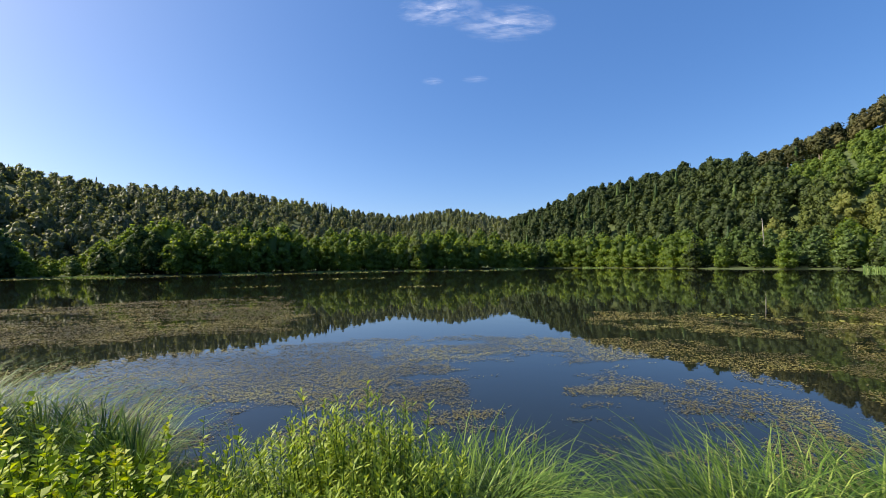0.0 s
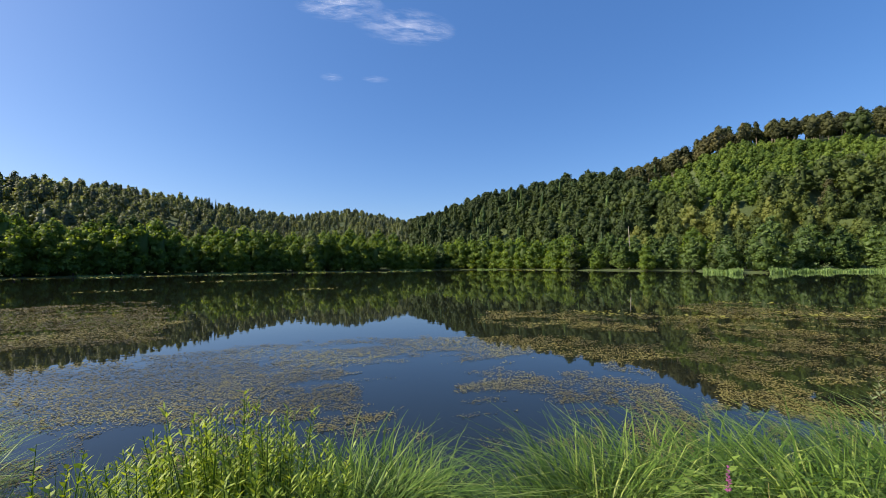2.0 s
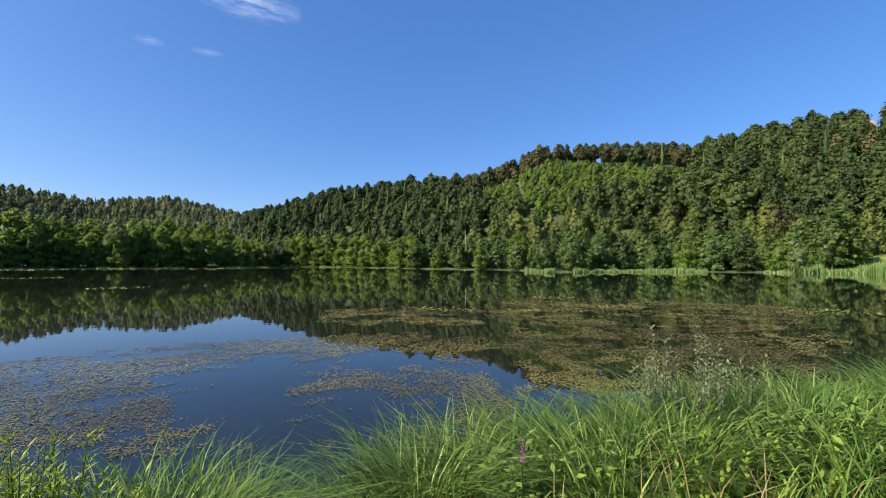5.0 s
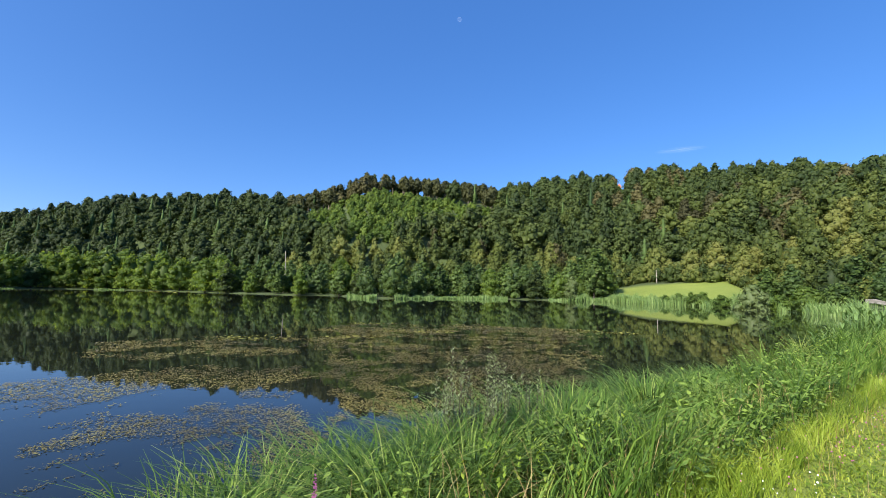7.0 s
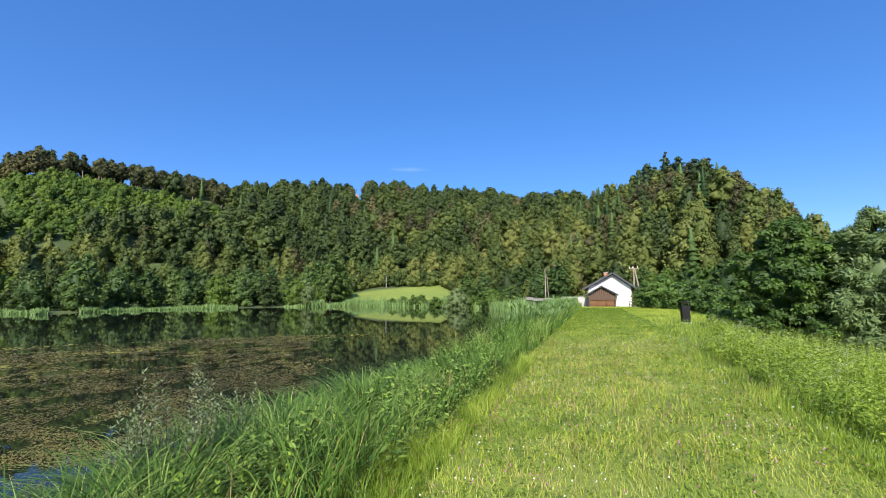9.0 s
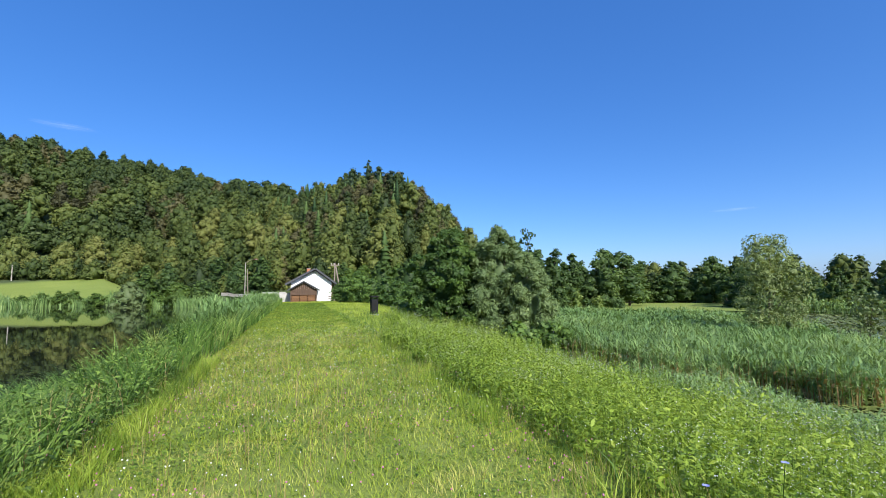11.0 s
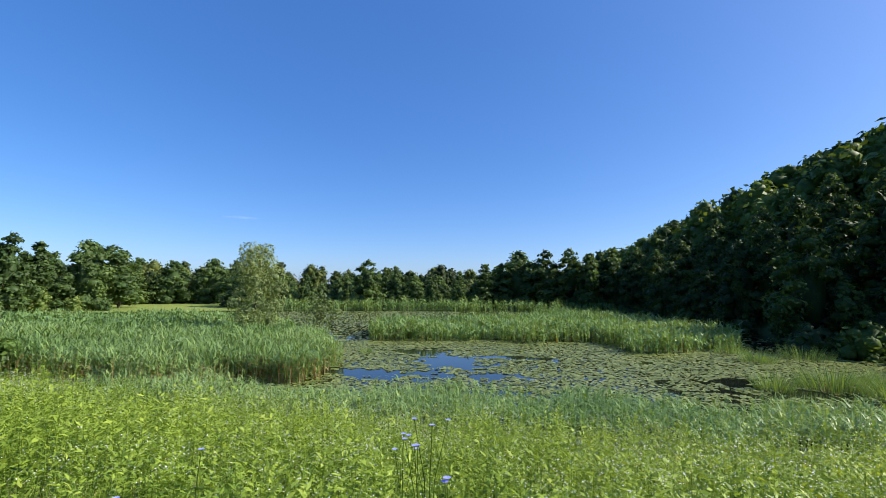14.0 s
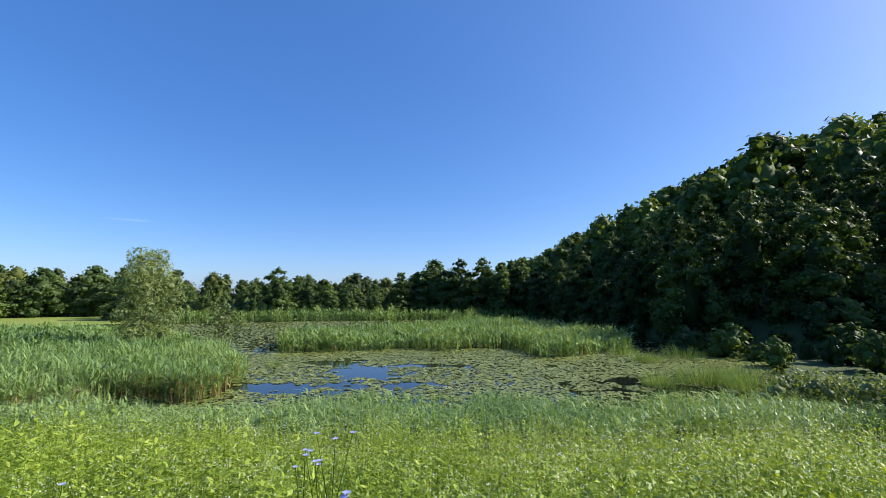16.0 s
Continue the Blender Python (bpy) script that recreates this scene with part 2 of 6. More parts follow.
def quad_mesh(name, v, f, t, mi, mats, smooth=False):
    me = bpy.data.meshes.new(name)
    me.vertices.add(len(v))
    me.vertices.foreach_set("co", np.ascontiguousarray(v, np.float32).ravel())
    me.loops.add(4 * len(f))
    me.loops.foreach_set("vertex_index", np.ascontiguousarray(f, np.int32).ravel())
    me.polygons.add(len(f))
    me.polygons.foreach_set("loop_start", np.arange(0, 4 * len(f), 4, dtype=np.int32))
    me.polygons.foreach_set("material_index", np.ascontiguousarray(mi, np.int32))
    if smooth:
        me.polygons.foreach_set("use_smooth", np.ones(len(f), bool))
    me.update(calc_edges=True)
    me.attributes.new("tint", "FLOAT", "POINT").data.foreach_set("value", np.ascontiguousarray(t, np.float32))
    for m in (mats if isinstance(mats, (list, tuple)) else [mats]):
        me.materials.append(m)
    return me


def unit(a):
    return a / np.maximum(np.linalg.norm(a, axis=-1, keepdims=True), 1e-9)


def leaves(c, axis, normal, length, width, fold=0.15):
    """Leaf-shaped quads: base at c, pointing along axis, slightly folded."""
    c, axis = np.asarray(c, float), unit(np.asarray(axis, float))
    side = unit(np.cross(axis, normal))
    up = np.cross(side, axis)
    L, W = np.reshape(length, (-1, 1)), np.reshape(width, (-1, 1))
    v = np.stack([c, c + axis * L * 0.45 + side * W / 2 + up * W * fold, c + axis * L, c + axis * L * 0.45 - side * W / 2 + up * W * fold], 1)
    return v.reshape(-1, 3), np.arange(4 * len(c)).reshape(-1, 4)


def blades(base, height, heading, lean, width, segs=3, droop=0.0, face=None):
    """Grass blades that rise and arch over; lean is the tip's sideways reach over the height."""
    base = np.asarray(base, float)
    n = len(base)
    h, lean, w = (np.broadcast_to(np.asarray(q, float), (n,)) for q in (height, lean, width))
    face = heading + np.pi / 2 if face is None else face
    d = np.stack([np.cos(heading), np.sin(heading), np.zeros(n)], 1)
    s = np.stack([np.cos(face), np.sin(face), np.zeros(n)], 1)
    rows = []
    for k in range(segs + 1):
        q = k / segs
        cpt = base + d * (lean * h * q ** 1.8)[:, None]
        cpt[:, 2] += h * (q - droop * q ** 3)
        hw = (w * (0.5 - 0.44 * q ** 2.6))[:, None]
        rows += [cpt - s * hw, cpt + s * hw]
    v = np.stack(rows, 1)
    m = 2 * (segs + 1)
    f = np.array([[2 * k, 2 * k + 1, 2 * k + 3, 2 * k + 2] for k in range(segs)])
    return v.reshape(-1, 3), (f[None] + (np.arange(n) * m)[:, None, None]).reshape(-1, 4)


def tube(points, radii, sides=6):
    p = np.asarray(points, float)
    r = np.asarray(radii, float)
    tang = unit(np.gradient(p, axis=0))
    ref = np.array([0.37, 0.21, 0.9]) if abs(tang[0][2]) < 0.8 else np.array([1.0, 0.13, 0.0])
    a = unit(np.cross(tang, ref))
    b = np.cross(tang, a)
    ang = np.linspace(0, 2 * np.pi, sides, endpoint=False)
    v = p[:, None] + r[:, None, None] * (np.cos(ang)[None, :, None] * a[:, None] + np.sin(ang)[None, :, None] * b[:, None])
    f = [[i * sides + j, i * sides + (j + 1) % sides, (i + 1) * sides + (j + 1) % sides, (i + 1) * sides + j]
         for i in range(len(p) - 1) for j in range(sides)]
    return v.reshape(-1, 3), f


def blob(c, r, nu=7, nv=5, rough=0.15, seed=None):
    """A lumpy closed ball of quads."""
    g = seed or rng
    th = np.linspace(0.06, np.pi - 0.06, nv)
    ph = np.linspace(0, 2 * np.pi, nu, endpoint=False)
    d = np.stack([np.sin(th)[:, None] * np.cos(ph), np.sin(th)[:, None] * np.sin(ph), np.repeat(np.cos(th)[:, None], nu, 1)], -1)
    v = np.asarray(c) + d * np.asarray(r) * (1 + g.uniform(-rough, rough, (nv, nu, 1)))
    f = [[i * nu + j, i * nu + (j + 1) % nu, (i + 1) * nu + (j + 1) % nu, (i + 1) * nu + j] for i in range(nv - 1) for j in range(nu)]
    return v.reshape(-1, 3), f


def thing(name, label, category, group="", kind="", at=(0, 0, 0), turn=0.0):
    ob = new(name)
    ob.empty_display_size = 0.2
    ob.matrix_world = pose(*at, 0, 0, turn)
    return tagged(ob, label, category, group, kind)


def child(name, me, parent, label=""):
    ob = new(name, me)
    ob.parent = parent
    return tagged(ob, label)


def part(name, bm, mat, parent, label="", smooth=False):
    me = bpy.data.meshes.new(name)
    bmesh.ops.recalc_face_normals(bm, faces=bm.faces)
    bm.to_mesh(me)
    bm.free()
    if smooth:
        me.polygons.foreach_set("use_smooth", [True] * len(me.polygons))
    me.materials.append(mat)
    return child(name, me, parent, label)


def box(bm, x0, x1, y0, y1, z0, z1, bevel=0.0):
    r = bmesh.ops.create_cube(bm, size=1.0, matrix=Matrix.Translation(((x0 + x1) / 2, (y0 + y1) / 2, (z0 + z1) / 2)) @ Matrix.Diagonal((x1 - x0, y1 - y0, z1 - z0, 1)))
    if bevel:
        es = list({e for v in r["verts"] for e in v.link_edges})
        bmesh.ops.bevel(bm, geom=es, offset=bevel, segments=2, affect="EDGES")
    return bm


# ---------------------------------------------------------------- the lie of the land
def value_noise(x, y, cell, seed=0):
    """Smooth random values from 0 to 1 over the plan."""
    gx_, gy_ = x / cell + 512.3, y / cell + 512.7
    i, j = np.floor(gx_).astype(int), np.floor(gy_).astype(int)
    fx, fy = gx_ - i, gy_ - j
    fx, fy = fx * fx * (3 - 2 * fx), fy * fy * (3 - 2 * fy)
    tab = np.random.default_rng(100 + seed).uniform(0, 1, (1024, 1024))
    q = lambda a, b: tab[a % 1024, b % 1024]
    return (q(i, j) * (1 - fx) + q(i + 1, j) * fx) * (1 - fy) + (q(i, j + 1) * (1 - fx) + q(i + 1, j + 1) * fx) * fy


LAKE_Z, MARSH_Z = -0.9, -2.2
DAM_AZ = 107.0
AX = (math.sin(radians(DAM_AZ)), math.cos(radians(DAM_AZ)))
PX = (math.sin(radians(DAM_AZ - 90)), math.cos(radians(DAM_AZ - 90)))

# bearing; lake shore, foot of the hill, ridge (distances); height angle of the wooded skyline; height of the low ground
LAND = np.array([
    (-82, 120, 150, 420, 9.0, -0.6), (-60, 185, 230, 450, 10.5, -0.6), (-45, 190, 240, 460, 10.1, -0.6), (-36, 180, 250, 470, 9.3, -0.6),
    (-26, 176, 260, 500, 9.2, -0.6), (-16, 188, 290, 560, 8.2, -0.6), (-6, 195, 430, 800, 6.6, -0.6), (1, 195, 450, 860, 7.5, -0.6),
    (9, 205, 330, 600, 6.1, -0.6), (13, 225, 260, 470, 7.4, -0.6), (20, 215, 252, 410, 9.8, -0.6), (28, 172, 214, 365, 11.0, -0.6),
    (36, 148, 180, 340, 11.3, -0.6), (41, 150, 165, 335, 12.3, -0.6), (46, 112, 160, 335, 14.5, -0.6), (57, 136, 165, 340, 14.2, -0.6),
    (62, 140, 168, 345, 13.2, -0.6), (68, 142, 175, 345, 14.1, -0.6), (76, 145, 190, 345, 14.9, -0.5), (80, 130, 195, 350, 15.0, -0.4),
    (90, 112, 175, 345, 14.2, -0.2)])
LAND2 = np.array([
    (95, 92, 140, 335, 13.6, -0.1), (100, 66, 125, 315, 12.7, 0.0), (106, 60, 112, 280, 12.6, 0.0), (110, 60, 100, 190, 13.3, 0.0),
    (116, 60, 92, 165, 15.2, 0.0), (121, 60, 90, 160, 14.3, -0.3), (125, 60, 92, 150, 11.2, -0.8), (128.5, 60, 100, 150, 7.6, -1.4),
    (134, 60, 140, 260, 1.5, -2.1), (160, 60, 200, 500, 0.3, -2.1), (196, 60, 180, 400, 0.5, -2.1), (203, 60, 82, 150, 3.0, -2.1),
    (207.5, 60, 70, 150, 5.2, -2.1), (212, 60, 58, 150, 7.7, -2.1), (217, 60, 48, 150, 9.3, -2.1), (223, 60, 41, 152, 11.4, -2.1),
    (229, 60, 37, 155, 12.8, -2.1), (235, 60, 35, 160, 13.8, -2.1), (242, 60, 36, 165, 14.6, -2.1), (254, 60, 50, 175, 15.0, -2.0),
    (266, 60, 70, 200, 8.0, -1.5), (278, 90, 150, 420, 8.5, -0.6)])
LAND = np.concatenate([LAND, LAND2])


def ground_z(x, y):
    x, y = np.asarray(x, float), np.asarray(y, float)
    r = np.hypot(x, y)
    az = np.degrees(np.arctan2(x, y))
    az = np.where(az < -82, az + 360, az)
    rs, rf, rr, el, low = (np.interp(az, LAND[:, 0], LAND[:, k]) for k in range(1, 6))
    v = x * PX[0] + y * PX[1]
    u = x * AX[0] + y * AX[1]
    vd = np.where(v < 0, v * np.interp(u, [8, 34], [1.0, 0.42]), v)
    dam = np.interp(vd, [-30, -14, -9, -5, -2.8, 1.9, 3.0, 4.4, 7, 14], [-2.75, -2.3, -1.62, -0.72, -0.06, 0.0, -0.32, -0.98, -1.7, -2.6])
    crown_h = np.interp(rr, [140, 200, 340, 860], [11, 12, 14, 15])
    top = np.maximum(EYE + rr * np.tan(np.radians(el)) - crown_h, low)
    q = np.clip((r - rf) / (rr - rf), 0, 1)
    shape = q * (1.25 - 0.25 * q * q)
    field = np.interp(az, [70, 76, 88, 92], [0, 1, 1, 0])
    base = low + np.clip(r - rs, 0, 60) * (0.012 + 0.112 * field) * (az < 100)
    z = base + (top - base) * shape
    z = np.where(r > rr, top - (top - base) * np.clip((r - rr) / (rr * 1.1), 0, 1) * 0.8, z)
    z += np.where(r > rf, 1.6 * np.sin(x * 0.045 + 1.3) * np.sin(y * 0.05) * np.clip((r - rf) / 40, 0, 1), 0)
    z -= np.where(r > 200, 7.0 * np.exp(-((az - 77.5) / 0.9) ** 2) * np.clip((r - 240) / 60, 0, 1), 0)
    lake = (az < 101) & (v > 3.5) & (r < rs + 3)
    bed = np.interp(r - rs, [-8, -1, 3], [-2.4, -1.0, -0.6])
    z = np.where(lake, np.minimum(bed, z), z)
    marsh = (az > 136) & (az < 232) & (r < np.minimum(80, rf + 4))
    edge = np.clip((np.minimum(80, rf + 4) - r) / 5, 0, 1) * np.clip((az - 136) / 8, 0, 1) * np.clip((232 - az) / 6, 0, 1)
    z = np.where(marsh, z * (1 - edge) - 2.75 * edge, z)
    near = (r < 120) & (np.abs(v) < 30)
    return np.where(near & (r < rf), np.maximum(z, dam), np.maximum(z, -2.8))


def on_ground(az, r, lift=0.0):
    p = bearing(az, r)
    p.z = float(ground_z(p.x, p.y)) + lift
    return p


radii = np.concatenate([np.arange(0.0, 24, 0.5) + 0.15, 24 * 1.045 ** np.arange(1, 120)])
azs = np.radians(np.arange(0, 360, 1.0))
gx, gy = np.outer(radii, np.sin(azs)), np.outer(radii, np.cos(azs))
gz = ground_z(gx, gy)
na = len(azs)
gr, ga = np.hypot(gx, gy), np.degrees(np.arctan2(gx, gy))
gu, gv = gx * AX[0] + gy * AX[1], gx * PX[0] + gy * PX[1]
gt = np.clip((np.interp(ga, [72, 75, 90, 96], [0, 1, 1, 0]) * (gr > 100) * (gr < 172)) + (gr < 80) * (gu > -60) * (gv > -12) * (gv < 2.6) + (ga > 140) * (ga < 160) * (gr > 62) * (gr < 114), 0, 1)
ii, jj = np.meshgrid(np.arange(len(radii) - 1), np.arange(na), indexing="ij")
gf = np.stack([ii * na + jj, (ii + 1) * na + jj, (ii + 1) * na + (jj + 1) % na, ii * na + (jj + 1) % na], -1).reshape(-1, 4)
tagged(new("ground", quad_mesh("ground", np.stack([gx, gy, gz], -1).reshape(-1, 3), gf, gt.ravel(), np.zeros(len(gf)), M_ground, True)),
       "grassy earth dam, marsh bed and valley floor with rising hills", "ground", kind="structure")


def water_sheet(name, az0, az1, r0, r1, z, label):
    a = np.radians(np.linspace(az0, az1, 60))
    rr_ = np.geomspace(r0, r1, 24)
    v = np.stack([np.outer(rr_, np.sin(a)), np.outer(rr_, np.cos(a)), np.full((24, 60), z)], -1)
    i, j = np.meshgrid(np.arange(23), np.arange(59), indexing="ij")
    f = np.stack([i * 60 + j, (i + 1) * 60 + j, (i + 1) * 60 + j + 1, i * 60 + j + 1], -1).reshape(-1, 4)
    return tagged(new(name, quad_mesh(name, v.reshape(-1, 3), f, np.zeros(v.size // 3), np.zeros(len(f)), M_water)), label, "water", kind="structure")


water_sheet("lake_water", -81, 105, 2.6, 240, LAKE_Z, "still dark lake water mirroring hills and sky")
water_sheet("pond_water", 134, 234, 8, 84, MARSH_Z, "still shallow pond water between reed beds")

# ---------------------------------------------------------------- trees
def lumps(c, r, nu, nv, jag, g):
    """Many ragged leaf masses at once: balls whose skin is broken into jagged tufts."""
    n = len(c)
    th = np.linspace(0.10, np.pi - 0.10, nv)[None, :, None] + g.normal(0, 0.10, (n, nv, nu))
    ph = np.linspace(0, 2 * np.pi, nu, endpoint=False)[None, None] + g.normal(0, 0.16, (n, nv, nu)) + g.uniform(0, 6, (n, 1, 1))
    d = np.stack([np.sin(th) * np.cos(ph), np.sin(th) * np.sin(ph), np.cos(th)], -1)
    v = c[:, None, None] + d * r[:, None, None] * (1 + g.uniform(-jag, jag, (n, nv, nu, 1)))
    i, j = np.meshgrid(np.arange(nv - 1), np.arange(nu), indexing="ij")
    f = np.stack([i * nu + j, i * nu + (j + 1) % nu, (i + 1) * nu + (j + 1) % nu, (i + 1) * nu + j], -1).reshape(-1, 4)
    return v.reshape(-1, 3), (f[None] + (np.arange(n) * nu * nv)[:, None, None]).reshape(-1, 4)


def dome(g, H, R, z0, boughs, flakes, size, cone=0.0, flat=0.85, slim=1.0, nu=6, nv=4):
    """A full crown of layered boughs: leafy sprays lie over each bough, with gaps between one layer and the next; the
    inner masses are tinted dark as shade.
    cone: 0 for a rounded outline, 1 for a pointed one; flat: how thin the boughs are."""
    s = Soup()
    q = (np.arange(boughs) + 0.5) / boughs
    prof = R * ((1 - cone) * np.sin(np.pi * (0.20 + 0.78 * q)) ** 0.7 + cone * (1.03 - q) ** 0.8)
    br = R * g.uniform(0.72, 1.2, boughs) * min(0.48, 2.0 / math.sqrt(boughs)) * (1.14 - (0.42 + 0.20 * cone) * q)
    a = np.arange(boughs) * 2.4 + g.uniform(-0.6, 0.6, boughs)
    out = np.column_stack([np.cos(a), np.sin(a), np.zeros(boughs)])
    reach = np.maximum(0, prof - br * 0.72) * g.uniform(0.62 if boughs < 60 else 0.42, 1.1, boughs)
    z = z0 + br * flat * 0.8 + (H - z0 - br * flat * 1.5) * q + g.normal(0, 0.02 * H, boughs)
    cs = out * reach[:, None] + np.column_stack([0 * z, 0 * z, z])
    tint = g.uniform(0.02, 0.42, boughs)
    # bough masses and central core get darker tints, painting in the crown's inner shade
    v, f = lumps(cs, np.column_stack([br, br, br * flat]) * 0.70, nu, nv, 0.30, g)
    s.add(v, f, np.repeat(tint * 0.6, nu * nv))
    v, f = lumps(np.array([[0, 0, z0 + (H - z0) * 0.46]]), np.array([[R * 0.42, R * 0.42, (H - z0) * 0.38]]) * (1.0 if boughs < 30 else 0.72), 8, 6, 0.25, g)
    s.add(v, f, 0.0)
    pick = g.choice(boughs, flakes, p=br ** 2 / (br ** 2).sum())
    n = unit(g.normal(size=(flakes, 3)) + np.array([0, 0, 0.35]) + 0.55 * out[pick])
    far = np.maximum(0, (n * out[pick]).sum(1))
    pos = cs[pick] + n * br[pick][:, None] * g.uniform(0.74, 1.16, (flakes, 1)) * np.array([1, 1, flat])
    pos[:, 2] -= 0.22 * br[pick] * far ** 2
    nrm = unit(n * [0.8, 0.8, 1.0] + 0.5 * g.normal(size=(flakes, 3)) + np.array([0, 0, 0.25]))
    ax = unit(np.cross(nrm, np.cross(n + 0.7 * g.normal(size=(flakes, 3)), nrm)))
    ln = size * g.uniform(0.55, 1.45, flakes)
    v, f = leaves(pos - ax * ln[:, None] * 0.5, ax, nrm, ln, ln * g.uniform(0.45, 0.85, flakes) * slim, 0.12)
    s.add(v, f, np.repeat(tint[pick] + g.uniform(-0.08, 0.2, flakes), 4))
    return s, cs, br


def crown(g, H, R, z0, lobes, count, size, squash=1.0, ragged=0.25, core=True, slim=1.0):
    """A loose crown of lobes with leaf clumps on them; returns leaf quads and the lobes."""
    if isinstance(core, tuple) and core[0] == "dome":
        return dome(g, H, R, z0, lobes, count, size, core[1], core[2], slim)
    s = Soup()
    cs, rs_ = [], []
    for k in range(lobes):
        q = (k + 0.5) / lobes
        zz = z0 + (H - z0) * (0.08 + 0.80 * q)
        wide = R * math.sqrt(max(0.05, 1 - (2 * (0.24 + 0.70 * q) - 1) ** 2)) * 0.72
        a = k * 2.4 + g.uniform(-0.5, 0.5)
        rad = R * g.uniform(0.34, 0.58)
        d = wide * g.uniform(0.45, 1.0 + ragged)
        cs.append((d * math.cos(a), d * math.sin(a), zz))
        rs_.append(rad)
    cs.append((0, 0, z0 + (H - z0) * 0.55))
    rs_.append(R * 0.62)
    cs, rs_ = np.array(cs), np.array(rs_)
    pick = g.choice(len(cs), count, p=rs_ ** 2 / (rs_ ** 2).sum())
    d = unit(g.normal(size=(count, 3)) + np.array([0, 0, 0.35]))
    pos = cs[pick] + d * rs_[pick][:, None] * g.uniform(0.78, 1.1, (count, 1)) * np.array([1, 1, squash * 0.85])
    nrm = unit(d + 0.42 * g.normal(size=(count, 3)) + np.array([0, 0, 0.12]))
    ax = unit(np.cross(nrm, g.normal(size=(count, 3))))
    ln = size * g.uniform(0.7, 1.4, count)
    v, f = leaves(pos - ax * ln[:, None] * 0.5, ax, nrm, ln, ln * g.uniform(0.6, 0.95, count) * slim, 0.12)
    s.add(v, f, np.repeat(g.uniform(0.15, 0.75, len(cs))[pick] * 0.5, 4))
    if isinstance(core, tuple):
        nu, nv, jag = core[:3]
        fill_ = core[3] if len(core) > 3 else 0.78
        for c, q in zip(cs, rs_):
            v, f = blob(c, np.array([q, q, q * 0.95]) * fill_, nu, nv, jag, g)
            s.add(v, f, g.uniform(0.1, 0.35))
    elif core:
        for c, q in zip(cs, rs_):
            v, f = blob(c, np.array([q, q, q * 0.85]) * 0.74, 6, 4, 0.2, g)
            s.add(v, f, 0.0)
    return s, cs, rs_


def limbs(g, H, R, z0, cs, r0, lean=0.0):
    s = Soup()
    top = H * 0.8
    k = np.linspace(0, 1, 6)
    path = np.stack([lean * k ** 2 + 0.12 * np.sin(k * 5), 0.1 * np.sin(k * 4 + 1), -0.3 + (top + 0.3) * k], 1)
    s.add(*tube(path, r0 * (1 - 0.85 * k) * np.where(k == 0, 1.35, 1)))
    for c in cs[:: max(1, len(cs) // 6)]:
        hs = np.interp(min(max(c[2] * 0.55, z0 * 0.6), top * 0.85), path[:, 2], np.arange(6))
        b = np.array([np.interp(hs, np.arange(6), path[:, i]) for i in range(3)])
        m = (b + c) / 2 + np.array([0, 0, -0.08 * H * 0.3])
        q = np.linspace(0, 1, 5)[:, None]
        s.add(*tube((1 - q) ** 2 * b + 2 * q * (1 - q) * m + q * q * c, np.linspace(r0 * 0.4, r0 * 0.06, 5), 5))
    return s


def broad_tree(name, g, H, R, z0, mat, count, size, lobes=18, r0=None, ragged=0.25, bark=None, core=True, slim=1.0):
    """A broadleaf tree: tapered trunk with limbs, and an uneven crown."""
    ob = new(name)
    s, cs, _ = crown(g, H, R, z0, lobes, count, size, 1.0, ragged, core, slim)
    child("trunk", limbs(g, H, R, z0, cs, r0 or H * 0.018).mesh("trunk", bark or M_bark, True), ob)
    child("crown", s.mesh("crown", mat), ob)
    return ob


def conifer_soup(g, H, R, tiers, sides, z0=0.10):
    """A spruce: a slim cone of drooping, ragged tiers round a straight trunk."""
    s = Soup()
    k = np.linspace(0, 1, 3)
    s.add(*tube(np.stack([0 * k, 0 * k, -0.3 + H * 0.5 * k], 1), H * 0.014 * (1 - 0.5 * k), 5), tint=0.0, mat=1)
    ang = np.linspace(0, 6.283, sides, endpoint=False)
    rows = []
    for t in range(tiers):
        q = z0 + (1 - z0) * t / tiers
        r = (R * (1 - q) ** 0.9 + 0.04 * R) * g.uniform(0.85, 1.12)
        off = g.uniform(0, 6.28)
        for rr_, dz in ((r, -0.25 * R * (1 - q) * 0.8), (r * 0.42, H * (1 - z0) / tiers * 0.55)):
            jag = rr_ * g.uniform(0.62, 1.3, sides)
            rows.append(np.column_stack([jag * np.cos(ang + off * 0.05), jag * np.sin(ang + off * 0.05), H * q + dz + g.normal(0, 0.02 * R, sides)]))
    rows.append(np.column_stack([0.02 * np.cos(ang), 0.02 * np.sin(ang), np.full(sides, H)]))
    v = np.concatenate(rows)
    f = [[i * sides + j, i * sides + (j + 1) % sides, (i + 1) * sides + (j + 1) % sides, (i + 1) * sides + j] for i in range(len(rows) - 1) for j in range(sides)]
    return s.add(v, f, g.uniform(0, 0.5, len(v)))


